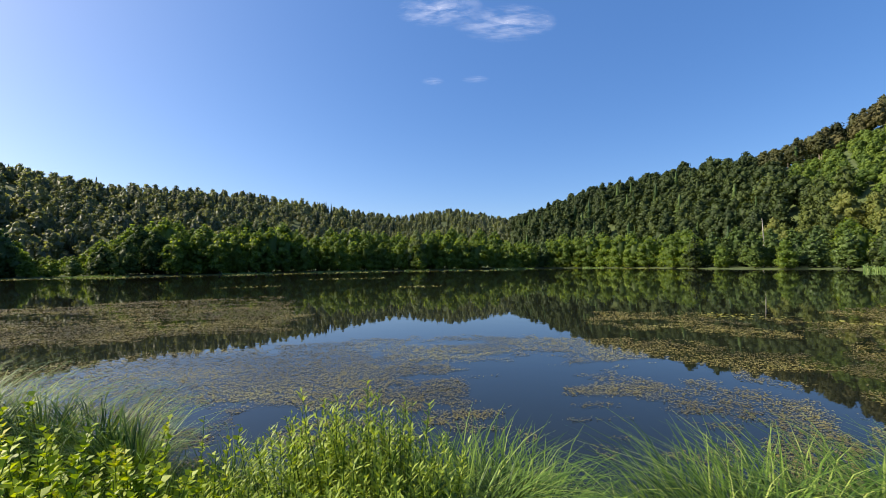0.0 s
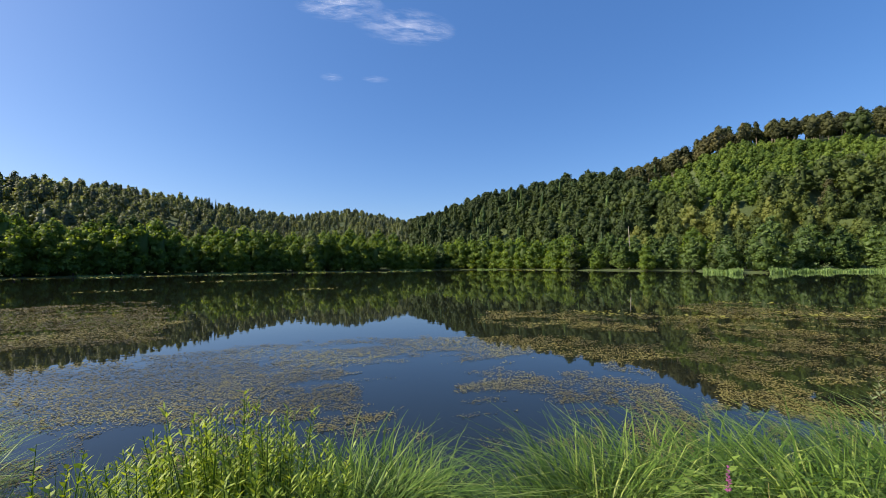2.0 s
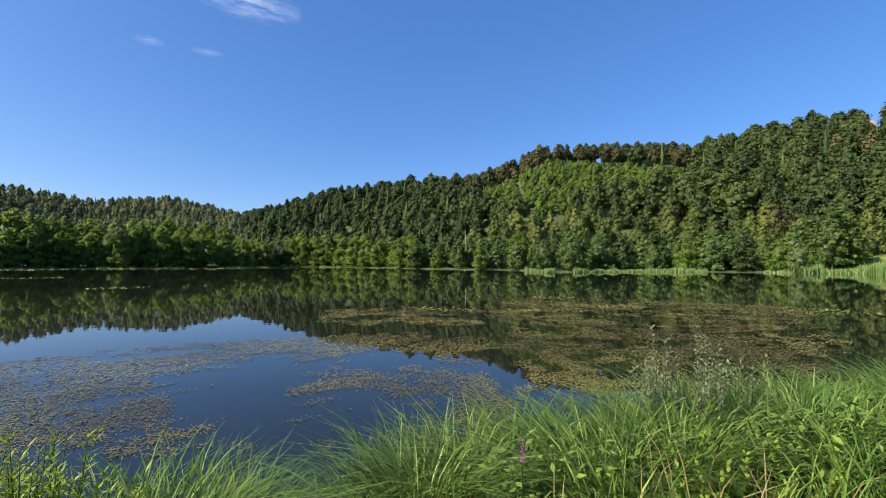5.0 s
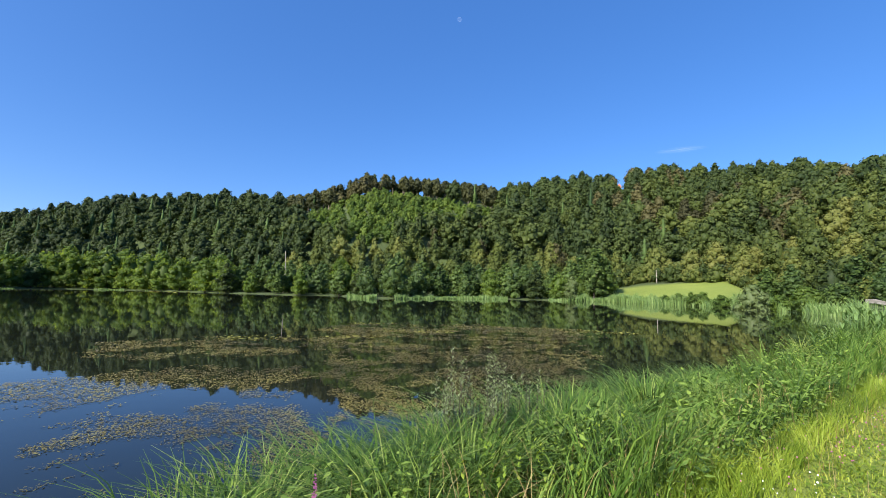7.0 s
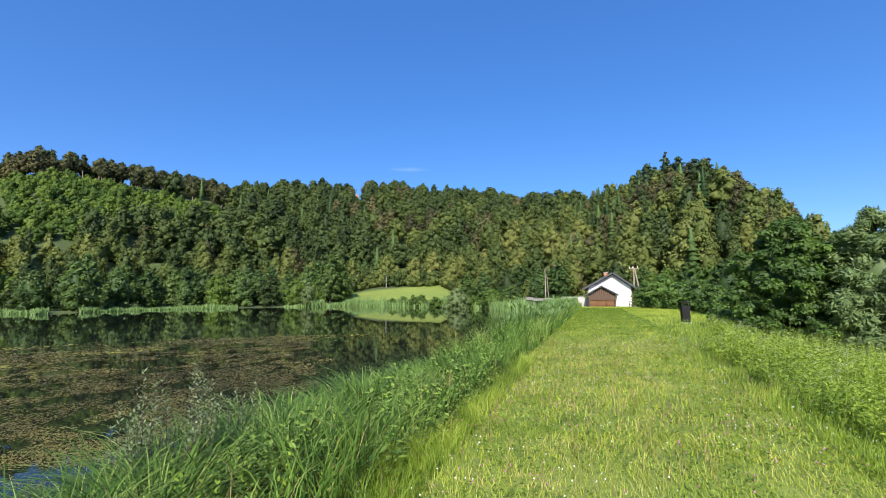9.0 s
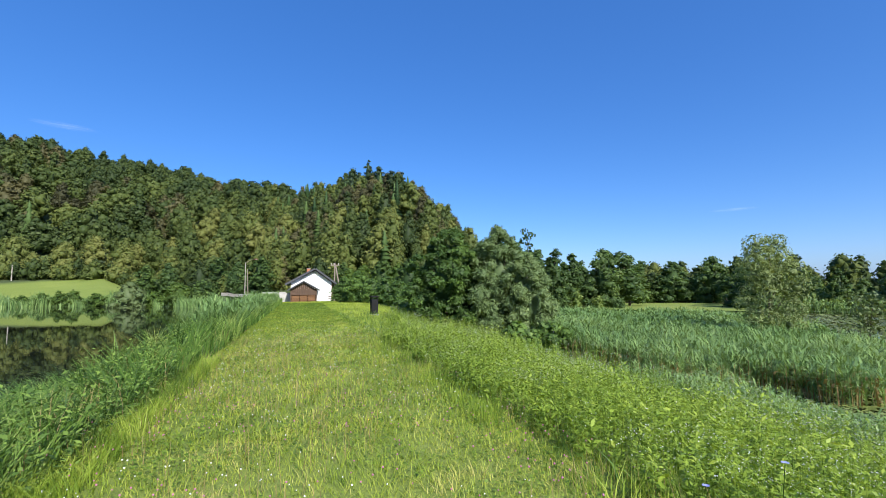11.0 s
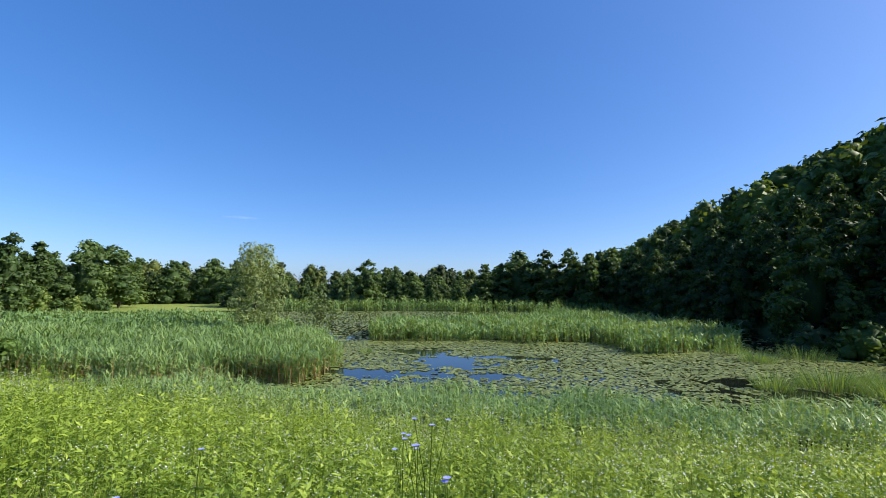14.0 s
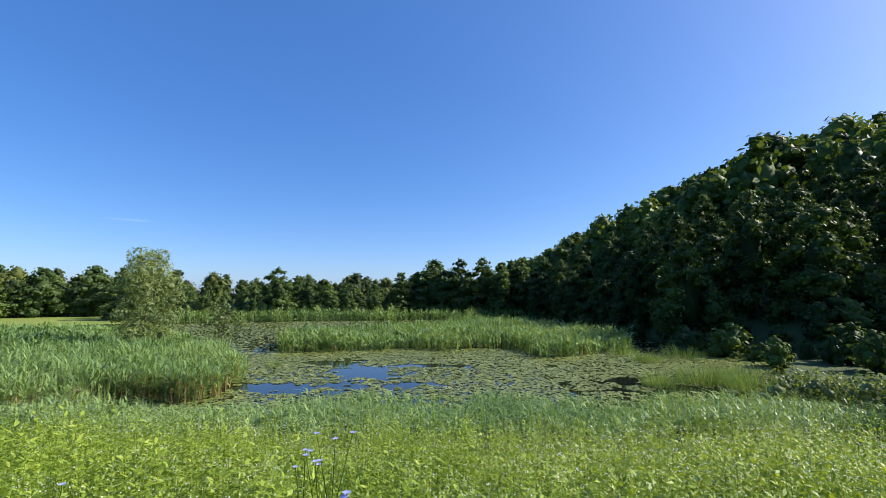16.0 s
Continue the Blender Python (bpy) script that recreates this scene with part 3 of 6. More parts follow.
def woods(name, label, places, templates, mats, g, size=(0.8, 1.25), tint=(0, 1), tints=None):
    """A wood of trees beyond counting, as one mesh."""
    s = Soup()
    places = np.asarray(places)
    pick = g.integers(0, len(templates), len(places))
    for k, (v, f, t, mi) in enumerate(templates):
        p = places[pick == k]
        if not len(p):
            continue
        n = len(p)
        a = g.uniform(0, 6.28, n)
        sc = g.uniform(*size, n)
        sw = sc * g.uniform(0.85, 1.15, n)
        c, si = np.cos(a) * sw, np.sin(a) * sw
        V = np.stack([v[None, :, 0] * c[:, None] - v[None, :, 1] * si[:, None], v[None, :, 0] * si[:, None] + v[None, :, 1] * c[:, None], v[None, :, 2] * sc[:, None]], -1) + p[:, None]
        F = f[None] + (np.arange(n) * len(v))[:, None, None]
        tt = (g.uniform(*tint, n) if tints is None else tints[pick == k])[:, None] * 0.95 - 0.12 + t[None] * 0.5
        s.v.append(V.reshape(-1, 3))
        s.f.append(F.reshape(-1, 4) + s.n)
        s.t.append(tt.ravel())
        s.m.append(np.tile(mi, n))
        s.n += n * len(v)
    return tagged(new(name, s.mesh(name, mats)), label, "forest", kind="stuff")


def scatter(g, az0, az1, r0, r1, spacing, keep=None):
    """Evenly uneven places on the land between two bearings and two distances (which may depend on the bearing)."""
    out = []
    lo, hi = (r0 if callable(r0) else (lambda a: r0)), (r1 if callable(r1) else (lambda a: r1))
    mid = (az0 + az1) / 2
    rmin = min(lo(a) for a in np.linspace(az0, az1, 9))
    r = rmin
    while r < max(hi(a) for a in np.linspace(az0, az1, 30)):
        sp = spacing(r) if callable(spacing) else spacing
        for a in np.arange(az0, az1, math.degrees(sp / r)):
            a2, r2 = a + g.uniform(-0.45, 0.45) * math.degrees(sp / r), r + g.uniform(-0.45, 0.45) * sp
            if az0 <= a2 <= az1 and lo(a2) <= r2 <= hi(a2) and (keep is None or keep(a2, r2)):
                out.append((a2, r2))
        r += sp * 0.92
    o = np.array(out).reshape(-1, 2)
    x, y = o[:, 1] * np.sin(np.radians(o[:, 0])), o[:, 1] * np.cos(np.radians(o[:, 0]))
    return np.stack([x, y, ground_z(x, y) - 0.2], 1), o


def land(k):
    return lambda a: float(np.interp(a, LAND[:, 0], LAND[:, k]))


foot, ridge = land(2), land(3)
g = np.random.default_rng(5)
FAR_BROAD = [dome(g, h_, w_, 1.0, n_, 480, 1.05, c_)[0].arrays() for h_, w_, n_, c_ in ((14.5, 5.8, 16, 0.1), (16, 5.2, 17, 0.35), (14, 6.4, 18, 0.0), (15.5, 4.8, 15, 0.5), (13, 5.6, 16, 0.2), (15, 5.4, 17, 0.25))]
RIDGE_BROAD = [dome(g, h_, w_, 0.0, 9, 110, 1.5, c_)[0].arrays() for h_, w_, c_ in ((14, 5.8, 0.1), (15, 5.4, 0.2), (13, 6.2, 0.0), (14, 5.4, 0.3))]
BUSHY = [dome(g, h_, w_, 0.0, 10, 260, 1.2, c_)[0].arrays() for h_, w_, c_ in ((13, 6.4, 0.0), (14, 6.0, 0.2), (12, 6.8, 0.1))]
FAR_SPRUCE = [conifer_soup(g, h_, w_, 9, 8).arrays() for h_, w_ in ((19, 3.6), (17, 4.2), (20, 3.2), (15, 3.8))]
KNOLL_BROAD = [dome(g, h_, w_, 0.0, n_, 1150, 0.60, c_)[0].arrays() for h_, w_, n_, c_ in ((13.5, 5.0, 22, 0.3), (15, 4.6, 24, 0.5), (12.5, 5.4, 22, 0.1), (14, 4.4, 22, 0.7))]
MID_SPRUCE = [conifer_soup(g, 17, 3.6, 12, 10).arrays() for _ in range(3)]


def trunked(template, h):
    """The same crown raised on a bare pale trunk."""
    v, f, t, m = template
    s = Soup()
    s.add(v * [1.0, 1.0, 0.86] + [0, 0, h], f, t)
    k = np.linspace(0, 1, 3)
    s.add(*tube(np.stack([0.2 * k, 0 * k, -0.5 + (h + 6) * k], 1), 0.34 * (1 - 0.4 * k), 5), tint=0.0, mat=1)
    return s.arrays()


TALL_BROAD = [trunked(FAR_BROAD[k], h_) for k, h_ in ((0, 3.2), (1, 3.8), (3, 3.4))]


def split(places, info, share, g):
    con = np.array([g.uniform() < share(a, r) for a, r in info])
    return places[~con], places[con]


# main hill across the lake
def clearing(a, r):
    q = (r - foot(a)) / (ridge(a) - foot(a))
    return (38 < a < 62) and 0.20 + 0.014 * abs(a - 46) < q < 0.80 - 0.012 * abs(a - 48)


def cut_(r):
    """How far up the slope the cutting through the forest has opened."""
    return min(1.0, max(0.0, (r - 230) / 110))


pl, info = scatter(g, 9, 106, lambda a: foot(a) - (0 if a < 74 or a > 91 else 12), lambda a: ridge(a) + 22, lambda r: 6.6 + r * 0.008,
                   lambda a, r: not (abs(a - 77.35 - 0.25 * cut_(r)) < 0.26 + 0.8 * cut_(r) and r > 262) and not clearing(a, r))
close = info[:, 1] < 195
woods("hill_foot_forest", "leafy broadleaf trees along the foot of the hill", pl[close], KNOLL_BROAD, M_beech, g, (0.6, 1.05), (0.35, 1.15))
pl, info = pl[~close], info[~close]
q = np.array([(r - foot(a)) / (ridge(a) - foot(a)) for a, r in info])
patch = value_noise(pl[:, 0], pl[:, 1], 26, 51) * 0.6 + value_noise(pl[:, 0], pl[:, 1], 60, 52) * 0.4
kind = g.uniform(size=len(pl))
fir = (q < 0.72) & (kind < np.where(info[:, 0] < 42, 0.20, 0.05) + np.where((np.abs(info[:, 0] - 58) < 9) & (np.abs(q - 0.6) < 0.15), 0.3, 0))
brown = ~fir & (g.uniform(size=len(pl)) < (0.42 + 0.3 * (q > 0.75)) * np.clip((patch - 0.52) / 0.1, 0, 1)) & (info[:, 0] > 40) & (q > 0.1)
tall = ~fir & ~brown & (g.uniform(size=len(pl)) < 0.95) & (q > 0.80 - 0.012 * np.abs(info[:, 0] - 48)) & (q < 1.0) & (info[:, 0] > 36) & (info[:, 0] < 62)
rest = ~(fir | brown | tall)
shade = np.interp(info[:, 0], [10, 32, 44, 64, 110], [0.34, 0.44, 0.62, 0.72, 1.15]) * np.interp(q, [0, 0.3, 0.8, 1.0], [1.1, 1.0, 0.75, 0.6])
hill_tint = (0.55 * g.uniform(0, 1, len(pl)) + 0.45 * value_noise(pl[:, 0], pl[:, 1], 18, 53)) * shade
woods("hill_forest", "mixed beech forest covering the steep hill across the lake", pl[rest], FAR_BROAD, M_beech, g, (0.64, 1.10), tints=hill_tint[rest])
woods("hill_beeches", "brownish beeches scattered over the hill", pl[brown], FAR_BROAD, M_copper, g, (0.62, 1.0))
woods("hilltop_beeches", "tall beeches with bare pale trunks above the felled slope", pl[tall], TALL_BROAD, [M_hilltop, M_pole], g, (0.70, 0.92), (0, 0.8))
woods("hill_spruces", "dark spruces standing among the beeches of the hill", pl[fir], FAR_SPRUCE, [M_spruce, M_bark], g, (0.55, 0.95))
pl, info = scatter(g, 38, 62, lambda a: foot(a) + 20, ridge, 4.9, clearing)
woods("young_thicket", "bright green young growth on the felled slope", pl, BUSHY, M_thicket, g, (0.24, 0.50), (0.0, 0.9))
pl, info = scatter(g, 73, 101, lambda a: foot(a) - (16 if a < 92 else 4), lambda a: foot(a) - (9 if a < 92 else 0), 3.0)
woods("wood_edge_bushes", "low leafy bushes along the edge of the wood", pl, BUSHY, M_beech, g, (0.3, 0.6))
# bushes added in spruce-dark colour, standing in for the shade of the narrow cutting
pl, info = scatter(g, 76.0, 79.2, 200, lambda a: ridge(a) - 5, 4.2)
woods("gully_bushes", "low bushes added in the narrow cutting through the forest, dark in place of its shade", pl, RIDGE_BROAD, M_spruce, g, (0.26, 0.46))
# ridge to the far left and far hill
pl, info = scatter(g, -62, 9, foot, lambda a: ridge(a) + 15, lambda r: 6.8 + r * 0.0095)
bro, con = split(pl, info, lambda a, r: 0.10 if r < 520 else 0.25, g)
woods("ridge_forest", "shaded broadleaf forest, haze in its colour, on the long ridge beyond the lake", bro, RIDGE_BROAD, M_ridge, g, (0.62, 1.0), (0, 0.9))
woods("ridge_spruces", "dark spruces, haze in their colour, along the long ridge beyond the lake", con, FAR_SPRUCE, [M_ridgefir, M_bark], g, (0.55, 0.82))
# wooded knoll behind the house
pl, info = scatter(g, 104, 131, lambda a: foot(a), lambda a: ridge(a) + 12, 5.6)
bro, con = split(pl, info, lambda a, r: 0.2 if r > 130 else 0.1, g)
rust = g.uniform(size=len(bro)) < 0.9 * np.clip((value_noise(bro[:, 0], bro[:, 1], 16, 55) - 0.5) / 0.15, 0, 0.6)
woods("knoll_forest", "mixed woods on the knoll behind the house", bro[~rust], KNOLL_BROAD, M_beech, g, (0.6, 0.98), (0.15, 1.0))
woods("knoll_beeches", "brownish beeches among the woods of the knoll", bro[rust], KNOLL_BROAD, M_copper, g, (0.6, 0.92))
woods("knoll_conifers", "dark conifers on the knoll behind the house", con, MID_SPRUCE, [M_spruce, M_bark], g, (0.55, 0.8))
# near hill above the pond
pl, info = scatter(g, 202, 246, lambda a: foot(a) + 30, lambda a: ridge(a) + 8, 5.8)
woods("pond_hilltop_forest", "broadleaf forest along the top of the slope above the pond", pl, FAR_BROAD, M_broad, g, (0.64, 0.96), (0, 0.8))
pl, info = scatter(g, 203, 246, lambda a: foot(a) - 7, lambda a: foot(a) + 8, 2.6)
woods("slope_undergrowth", "low dark bushes at the foot of the wooded slope", pl, BUSHY, M_broad, g, (0.10, 0.22), (0, 0.6))
pl, info = scatter(g, 246, 262, foot, ridge, 7)
woods("forest_behind", "broadleaf forest continuing along the slope", pl, RIDGE_BROAD, M_broad, g, (0.7, 1.0), (0, 0.7))

# ---------------------------------------------------------------- trees that stand singly
def plant(template, az, r, scale, spin, sink=0.15, wide=1.0):
    p = on_ground(az, r, -sink)
    return copy_thing(template, Matrix.Translation(p) @ Matrix.Rotation(spin, 4, "Z") @ Matrix.Diagonal((scale * wide, scale * wide, scale, 1)))


g = np.random.default_rng(21)
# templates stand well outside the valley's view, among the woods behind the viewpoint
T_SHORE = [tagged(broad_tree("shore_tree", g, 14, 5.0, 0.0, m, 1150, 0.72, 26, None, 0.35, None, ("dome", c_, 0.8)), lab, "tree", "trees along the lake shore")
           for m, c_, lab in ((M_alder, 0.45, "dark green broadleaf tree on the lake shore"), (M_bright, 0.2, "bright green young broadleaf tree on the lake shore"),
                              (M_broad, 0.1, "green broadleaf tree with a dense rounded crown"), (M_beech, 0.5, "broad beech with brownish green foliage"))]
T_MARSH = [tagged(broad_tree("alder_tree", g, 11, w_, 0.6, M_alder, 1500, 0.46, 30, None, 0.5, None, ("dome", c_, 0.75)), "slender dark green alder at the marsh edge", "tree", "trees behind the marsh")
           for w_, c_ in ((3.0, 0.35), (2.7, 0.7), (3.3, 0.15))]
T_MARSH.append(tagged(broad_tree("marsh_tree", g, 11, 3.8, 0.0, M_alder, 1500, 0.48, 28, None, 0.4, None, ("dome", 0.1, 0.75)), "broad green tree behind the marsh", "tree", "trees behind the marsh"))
SPARE = [(268, 150), (270, 162), (272, 152), (274, 166), (276, 156), (277, 168), (273, 178), (269, 176)]
for tpl, (a, r) in zip(T_SHORE + T_MARSH, SPARE):
    tpl.matrix_world = Matrix.Translation(on_ground(a, r, -0.2))

BELT = np.array([(-50, 3.2), (-46.5, 4.6), (-44.6, 4.2), (-43.5, 1.0), (-40, 1.3), (-37.6, 2.7), (-34.3, 4.3), (-32.2, 5.0), (-30, 4.1), (-23, 4.6), (-20.5, 5.0), (-18.6, 3.6),
                 (-12.5, 4.0), (-6, 3.6), (-1, 3.9), (5, 3.8), (8.5, 3.0), (12, 2.6), (15.5, 3.2), (21, 3.4), (25, 3.0), (30, 3.4)])
shore = land(1)
for row, (d0, share) in enumerate(((6, 0.86), (16, 1.0), (30, 1.06))):
    a = -49.0 + row * 0.7
    while a < 30:
        r = shore(a) + d0 + g.uniform(-3, 3)
        p = on_ground(a, r)
        h = (EYE - p.z + r * math.tan(radians(float(np.interp(a, BELT[:, 0], BELT[:, 1]))))) * share * g.uniform(0.95, 1.2)
        if h > 3:
            kind = 2 if a < -20 and g.uniform() < 0.1 else (1 if g.uniform() < 0.85 else (0 if g.uniform() < 0.5 else 2))
            plant(T_SHORE[kind], a, r, h / 14, g.uniform(0, 6.28), wide=min(1.7, 1.05 * (14 / h) ** 0.35))
        a += math.degrees(6.4 / r) * g.uniform(0.8, 1.3)
for row in range(3):
    a = 29.5 + row * 0.9
    while a < 74.5:
        r = min(shore(a) + 5 + row * 9 + g.uniform(-2.5, 2.5), foot(a) + 6)
        if r < foot(a) + 5:
            h = g.uniform(8.5, 13) * (0.85 + 0.12 * row)
            kind = g.choice([0, 0, 2, 2, 3, 1])
            plant(T_SHORE[kind], a, r, h / 14, g.uniform(0, 6.28), wide=1.08)
        a += math.degrees(6.6 / r) * g.uniform(0.8, 1.3)
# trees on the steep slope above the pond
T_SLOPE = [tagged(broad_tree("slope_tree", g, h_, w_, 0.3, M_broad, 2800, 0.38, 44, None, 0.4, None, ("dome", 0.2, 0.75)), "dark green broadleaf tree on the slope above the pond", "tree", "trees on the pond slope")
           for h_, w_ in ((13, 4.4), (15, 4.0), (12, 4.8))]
pl, info = scatter(g, 203, 246, lambda a: foot(a) - 1, lambda a: foot(a) + 32, 5.0)
info = [(a, r) for a, r in info if a < 231 or r > foot(a) + 7]
for k_, (a, r) in enumerate(info):
    if k_ < 3:
        T_SLOPE[k_].matrix_world = Matrix.Translation(on_ground(a, r, -0.2)) @ Matrix.Diagonal((0.7, 0.7, 0.7, 1))
    else:
        ob = copy_thing(T_SLOPE[k_ % 3], Matrix.Translation(on_ground(a, r, -0.2)) @ Matrix.Rotation(g.uniform(0, 6.28), 4, "Z") @ Matrix.Diagonal((g.uniform(0.5, 0.74) / T_SLOPE[k_ % 3].scale[0],) * 3 + (1,)))
# wood edge round the far field and behind the house
for a, r, h, k in ((74.6, 150, 15.5, 2), (75.4, 158, 12, 0), (72.6, 160, 14, 2), (91.5, 128, 8, 2), (93.5, 132, 9, 0), (96.5, 122, 9, 3), (98.5, 126, 10, 2), (100.5, 118, 9, 0),
                   (103, 112, 10, 2), (113.5, 84, 6, 1), (115.2, 80, 6.5, 1), (117.5, 78, 7, 2), (119.5, 74, 6.5, 1), (121, 70, 7, 2), (112.6, 88, 7, 2), (124, 66, 7, 0)):
    plant(T_SHORE[k], a, r, h / 14, g.uniform(0, 6.28), wide=1.15)

MARSH_TOPS = np.array([(128, 6.5), (131, 5.5), (134, 7.0), (136, 6.8), (138.5, 4.6), (139.6, 4.9), (140.5, 3.5), (144.6, 4.6), (146.7, 3.9), (148.6, 4.2), (150.4, 2.3), (152.5, 2.6),
                       (154.2, 1.1), (156.4, 3.0), (158.8, 2.5), (164.5, 1.6), (170.5, 1.6), (174, 3.2), (176.8, 3.5), (179, 3.3), (181.2, 1.9),
                       (184.8, 3.1), (187, 1.6), (189.9, 3.4), (193.5, 5.2), (197, 4.6), (200.5, 5.6), (203.1, 4.7), (206, 5.0)])
for row, (d0, share) in enumerate(((84, 1.0), (93, 0.92), (104, 0.84))):
    a = 129.0 + row * 0.8
    while a < 206:
        r = d0 + g.uniform(-2, 4) + (28 if 148 < a < 157.5 else 4 if 142 < a < 160 else 0)
        p = on_ground(a, r)
        h = (EYE - p.z + r * math.tan(radians(float(np.interp(a, MARSH_TOPS[:, 0], MARSH_TOPS[:, 1]))))) * share * g.uniform(0.72, 1.12) * (1.12 if a < 148 else 1.0)
        plant(T_MARSH[g.integers(0, 4)], a, r, h / 11, g.uniform(0, 6.28), wide=g.uniform(1.0, 1.5))
        a += math.degrees(3.7 / r) * g.uniform(0.7, 1.6)

pl, info = scatter(g, 127, 206, 112, 150, 7.0)
woods("far_woods", "dark broadleaf woods closing the valley beyond the marsh", pl, FAR_BROAD, M_beech, g, (0.46, 0.72), (0, 0.8))
pl, info = scatter(g, 138, 206, 82, 90, 2.6, lambda a, r: not 147 < a < 158)
woods("marsh_edge_bushes", "low green bushes under the trees behind the marsh", pl, BUSHY, M_alder, g, (0.12, 0.26))

# trees with a look of their own
def lone(ob, az, r, label, sink=0.15):
    ob.matrix_world = Matrix.Translation(on_ground(az, r, -sink))
    return tagged(ob, label, "tree")


lone(broad_tree("pale_willow", g, 17.5, 5.6, 1.0, M_willow, 2600, 0.6, 34, None, 0.25, None, ("dome", 0.2, 0.75), 0.7), -3.4, 200, "tall pale silvery willow standing out of the shore trees")
lone(broad_tree("pale_willow", g, 15.5, 5.0, 2.0, M_willow, 1900, 0.6, 28, None, 0.25, None, ("dome", 0.1, 0.7), 0.7), -20.5, 214, "pale grey-green willow among the shore trees")
lone(broad_tree("pale_willow", g, 15.0, 5.0, 2.0, M_willow, 1900, 0.6, 28, None, 0.25, None, ("dome", 0.1, 0.7), 0.7), -28.5, 216, "pale grey-green willow among the shore trees")
lone(broad_tree("silver_willow", g, 8.2, 2.5, 0.2, M_willow, 1600, 0.4, 22, None, 0.25, None, ("dome", 0.3, 0.8), 0.7), 71.6, 142, "small silvery willow bush on the far shore")
lone(broad_tree("poplar", g, 17.0, 3.2, 1.5, M_alder, 2000, 0.5, 30, None, 0.25, None, ("dome", 0.6, 0.7), 0.8), 74.2, 146, "tall fresh green poplar beside the far field")
lone(broad_tree("grey_willow", g, 6.3, 3.2, 0.0, M_willow, 1500, 0.4, 22, None, 0.25, None, ("dome", 0.0, 0.7), 0.7), 90.2, 98, "grey-green willow bush at the edge of the far field")
lone(broad_tree("shore_bush", g, 4.6, 3.0, 0.0, M_bright, 1300, 0.36, 20, None, 0.25, None, ("dome", 0.0, 0.6)), 94.6, 93, "rounded bright green bush on the shore")
lone(broad_tree("shore_bush", g, 4.0, 2.6, 0.0, M_broad, 1100, 0.36, 18, None, 0.25, None, ("dome", 0.0, 0.6)), 97.0, 92, "rounded green bush beside the gravel track")
for a, r, h in ((82.0, 126, 2.6), (83.3, 123, 3.2), (84.6, 120, 3.6), (85.6, 118, 3.9), (87.4, 113, 3.6), (92.4, 101, 3.2)):
    lone(broad_tree("shore_bush", g, h, 2.0, 0.0, M_thicket, 420, 0.4, 12, None, 0.25, None, ("dome", 0.0, 0.6)), a, r, "low green bush along the edge of the field")
lone(broad_tree("alder_bush", g, 6.2, 2.7, 0.0, M_bush, 20000, 0.19, 140, 0.12, 0.1, None, ("dome", 0.2, 0.7), 0.8), 125.9, 26.5, "dense dark green alder bush on the dam slope")
lone(broad_tree("willow_bush", g, 6.5, 2.4, 0.0, M_greywillow, 15000, 0.22, 90, 0.10, 0.15, None, ("dome", 0.1, 0.9), 0.45), 132.4, 26.0, "silvery green willow bush beside the alder")
lone(broad_tree("willow_bush", g, 5.0, 1.6, 0.0, M_greywillow, 8000, 0.20, 62, 0.08, 0.15, None, ("dome", 0.1, 0.9), 0.45), 136.3, 25.0, "lower silvery willow bush at the reed bed")
lone(broad_tree("marsh_willow", g, 8.5, 1.75, 0.3, M_palewillow, 9000, 0.22, 34, 0.11, 0.5, None, (6, 5, 0.25, 0.3), 0.42), 161.2, 38.0, "feathery pale green willow standing in the reeds")
lone(broad_tree("young_willow", g, 4.2, 1.2, 0.4, M_willow, 700, 0.24, 10, 0.05, 0.6, None, False), 168.6, 42.0, "small thin willow at the edge of the reeds")
lone(broad_tree("slope_willow", g, 3.4, 1.5, 0.0, M_willow, 5000, 0.15, 24, 0.07, 0.4, None, (6, 5, 0.2, 0.45), 0.4), 245.0, 17.5, "shaded willow bush at the end of the pond")
for a, r, h in ((232, 20, 1.1), (236, 20, 1.2), (239.5, 19, 1.4)):
    lone(broad_tree("low_willow", g, h, 1.3, 0.0, M_willow, 1300, 0.11, 12, 0.03, 0.5, None, (6, 4, 0.2, 0.4)), a, r, "low willow scrub beside the pond")
lone(broad_tree("dying_spruce", g, 15, 1.6, 2.0, M_alder, 420, 0.45, 14, 0.16, 0.9, None, False), 136.0, 74, "thin half-bare tree rising over the bushes")

for a, r, h, w in ((112.2, 170, 12.5, 2.0), (113.5, 162, 13.5, 2.2), (114.5, 158, 12, 1.9), (115.7, 156, 15, 2.1), (117.0, 154, 13.5, 2.5), (118.6, 152, 13, 2.2), (120.0, 150, 12, 2.0)):
    lone(broad_tree("pine", g, h, w, h * 0.4, M_knollpine, 1000, 0.5, 16, 0.2, 0.5, None, ("dome", 0.3, 0.5), 0.6), a, r, "tall dark pine with flat boughs on top of the knoll")

for a, r, h, w in ((112.8, 64, 3.6, 1.9), (114.4, 60, 4.2, 2.1), (116.2, 57, 3.4, 1.9), (118.0, 52, 3.6, 1.9), (119.6, 46, 3.0, 1.7), (121.2, 40, 2.6, 1.5), (120.2, 33, 1.5, 1.1), (122.6, 30, 1.6, 1.2), (138.4, 23, 1.7, 1.2), (134.5, 21.5, 1.4, 1.0)):
    lone(broad_tree("green_bush", g, h, w, 0.0, M_bush, 1900, 0.21, 26, 0.05, 0.3, None, ("dome", 0.1, 0.6)), a, r, "leafy fresh green bush at the edge of the meadow")

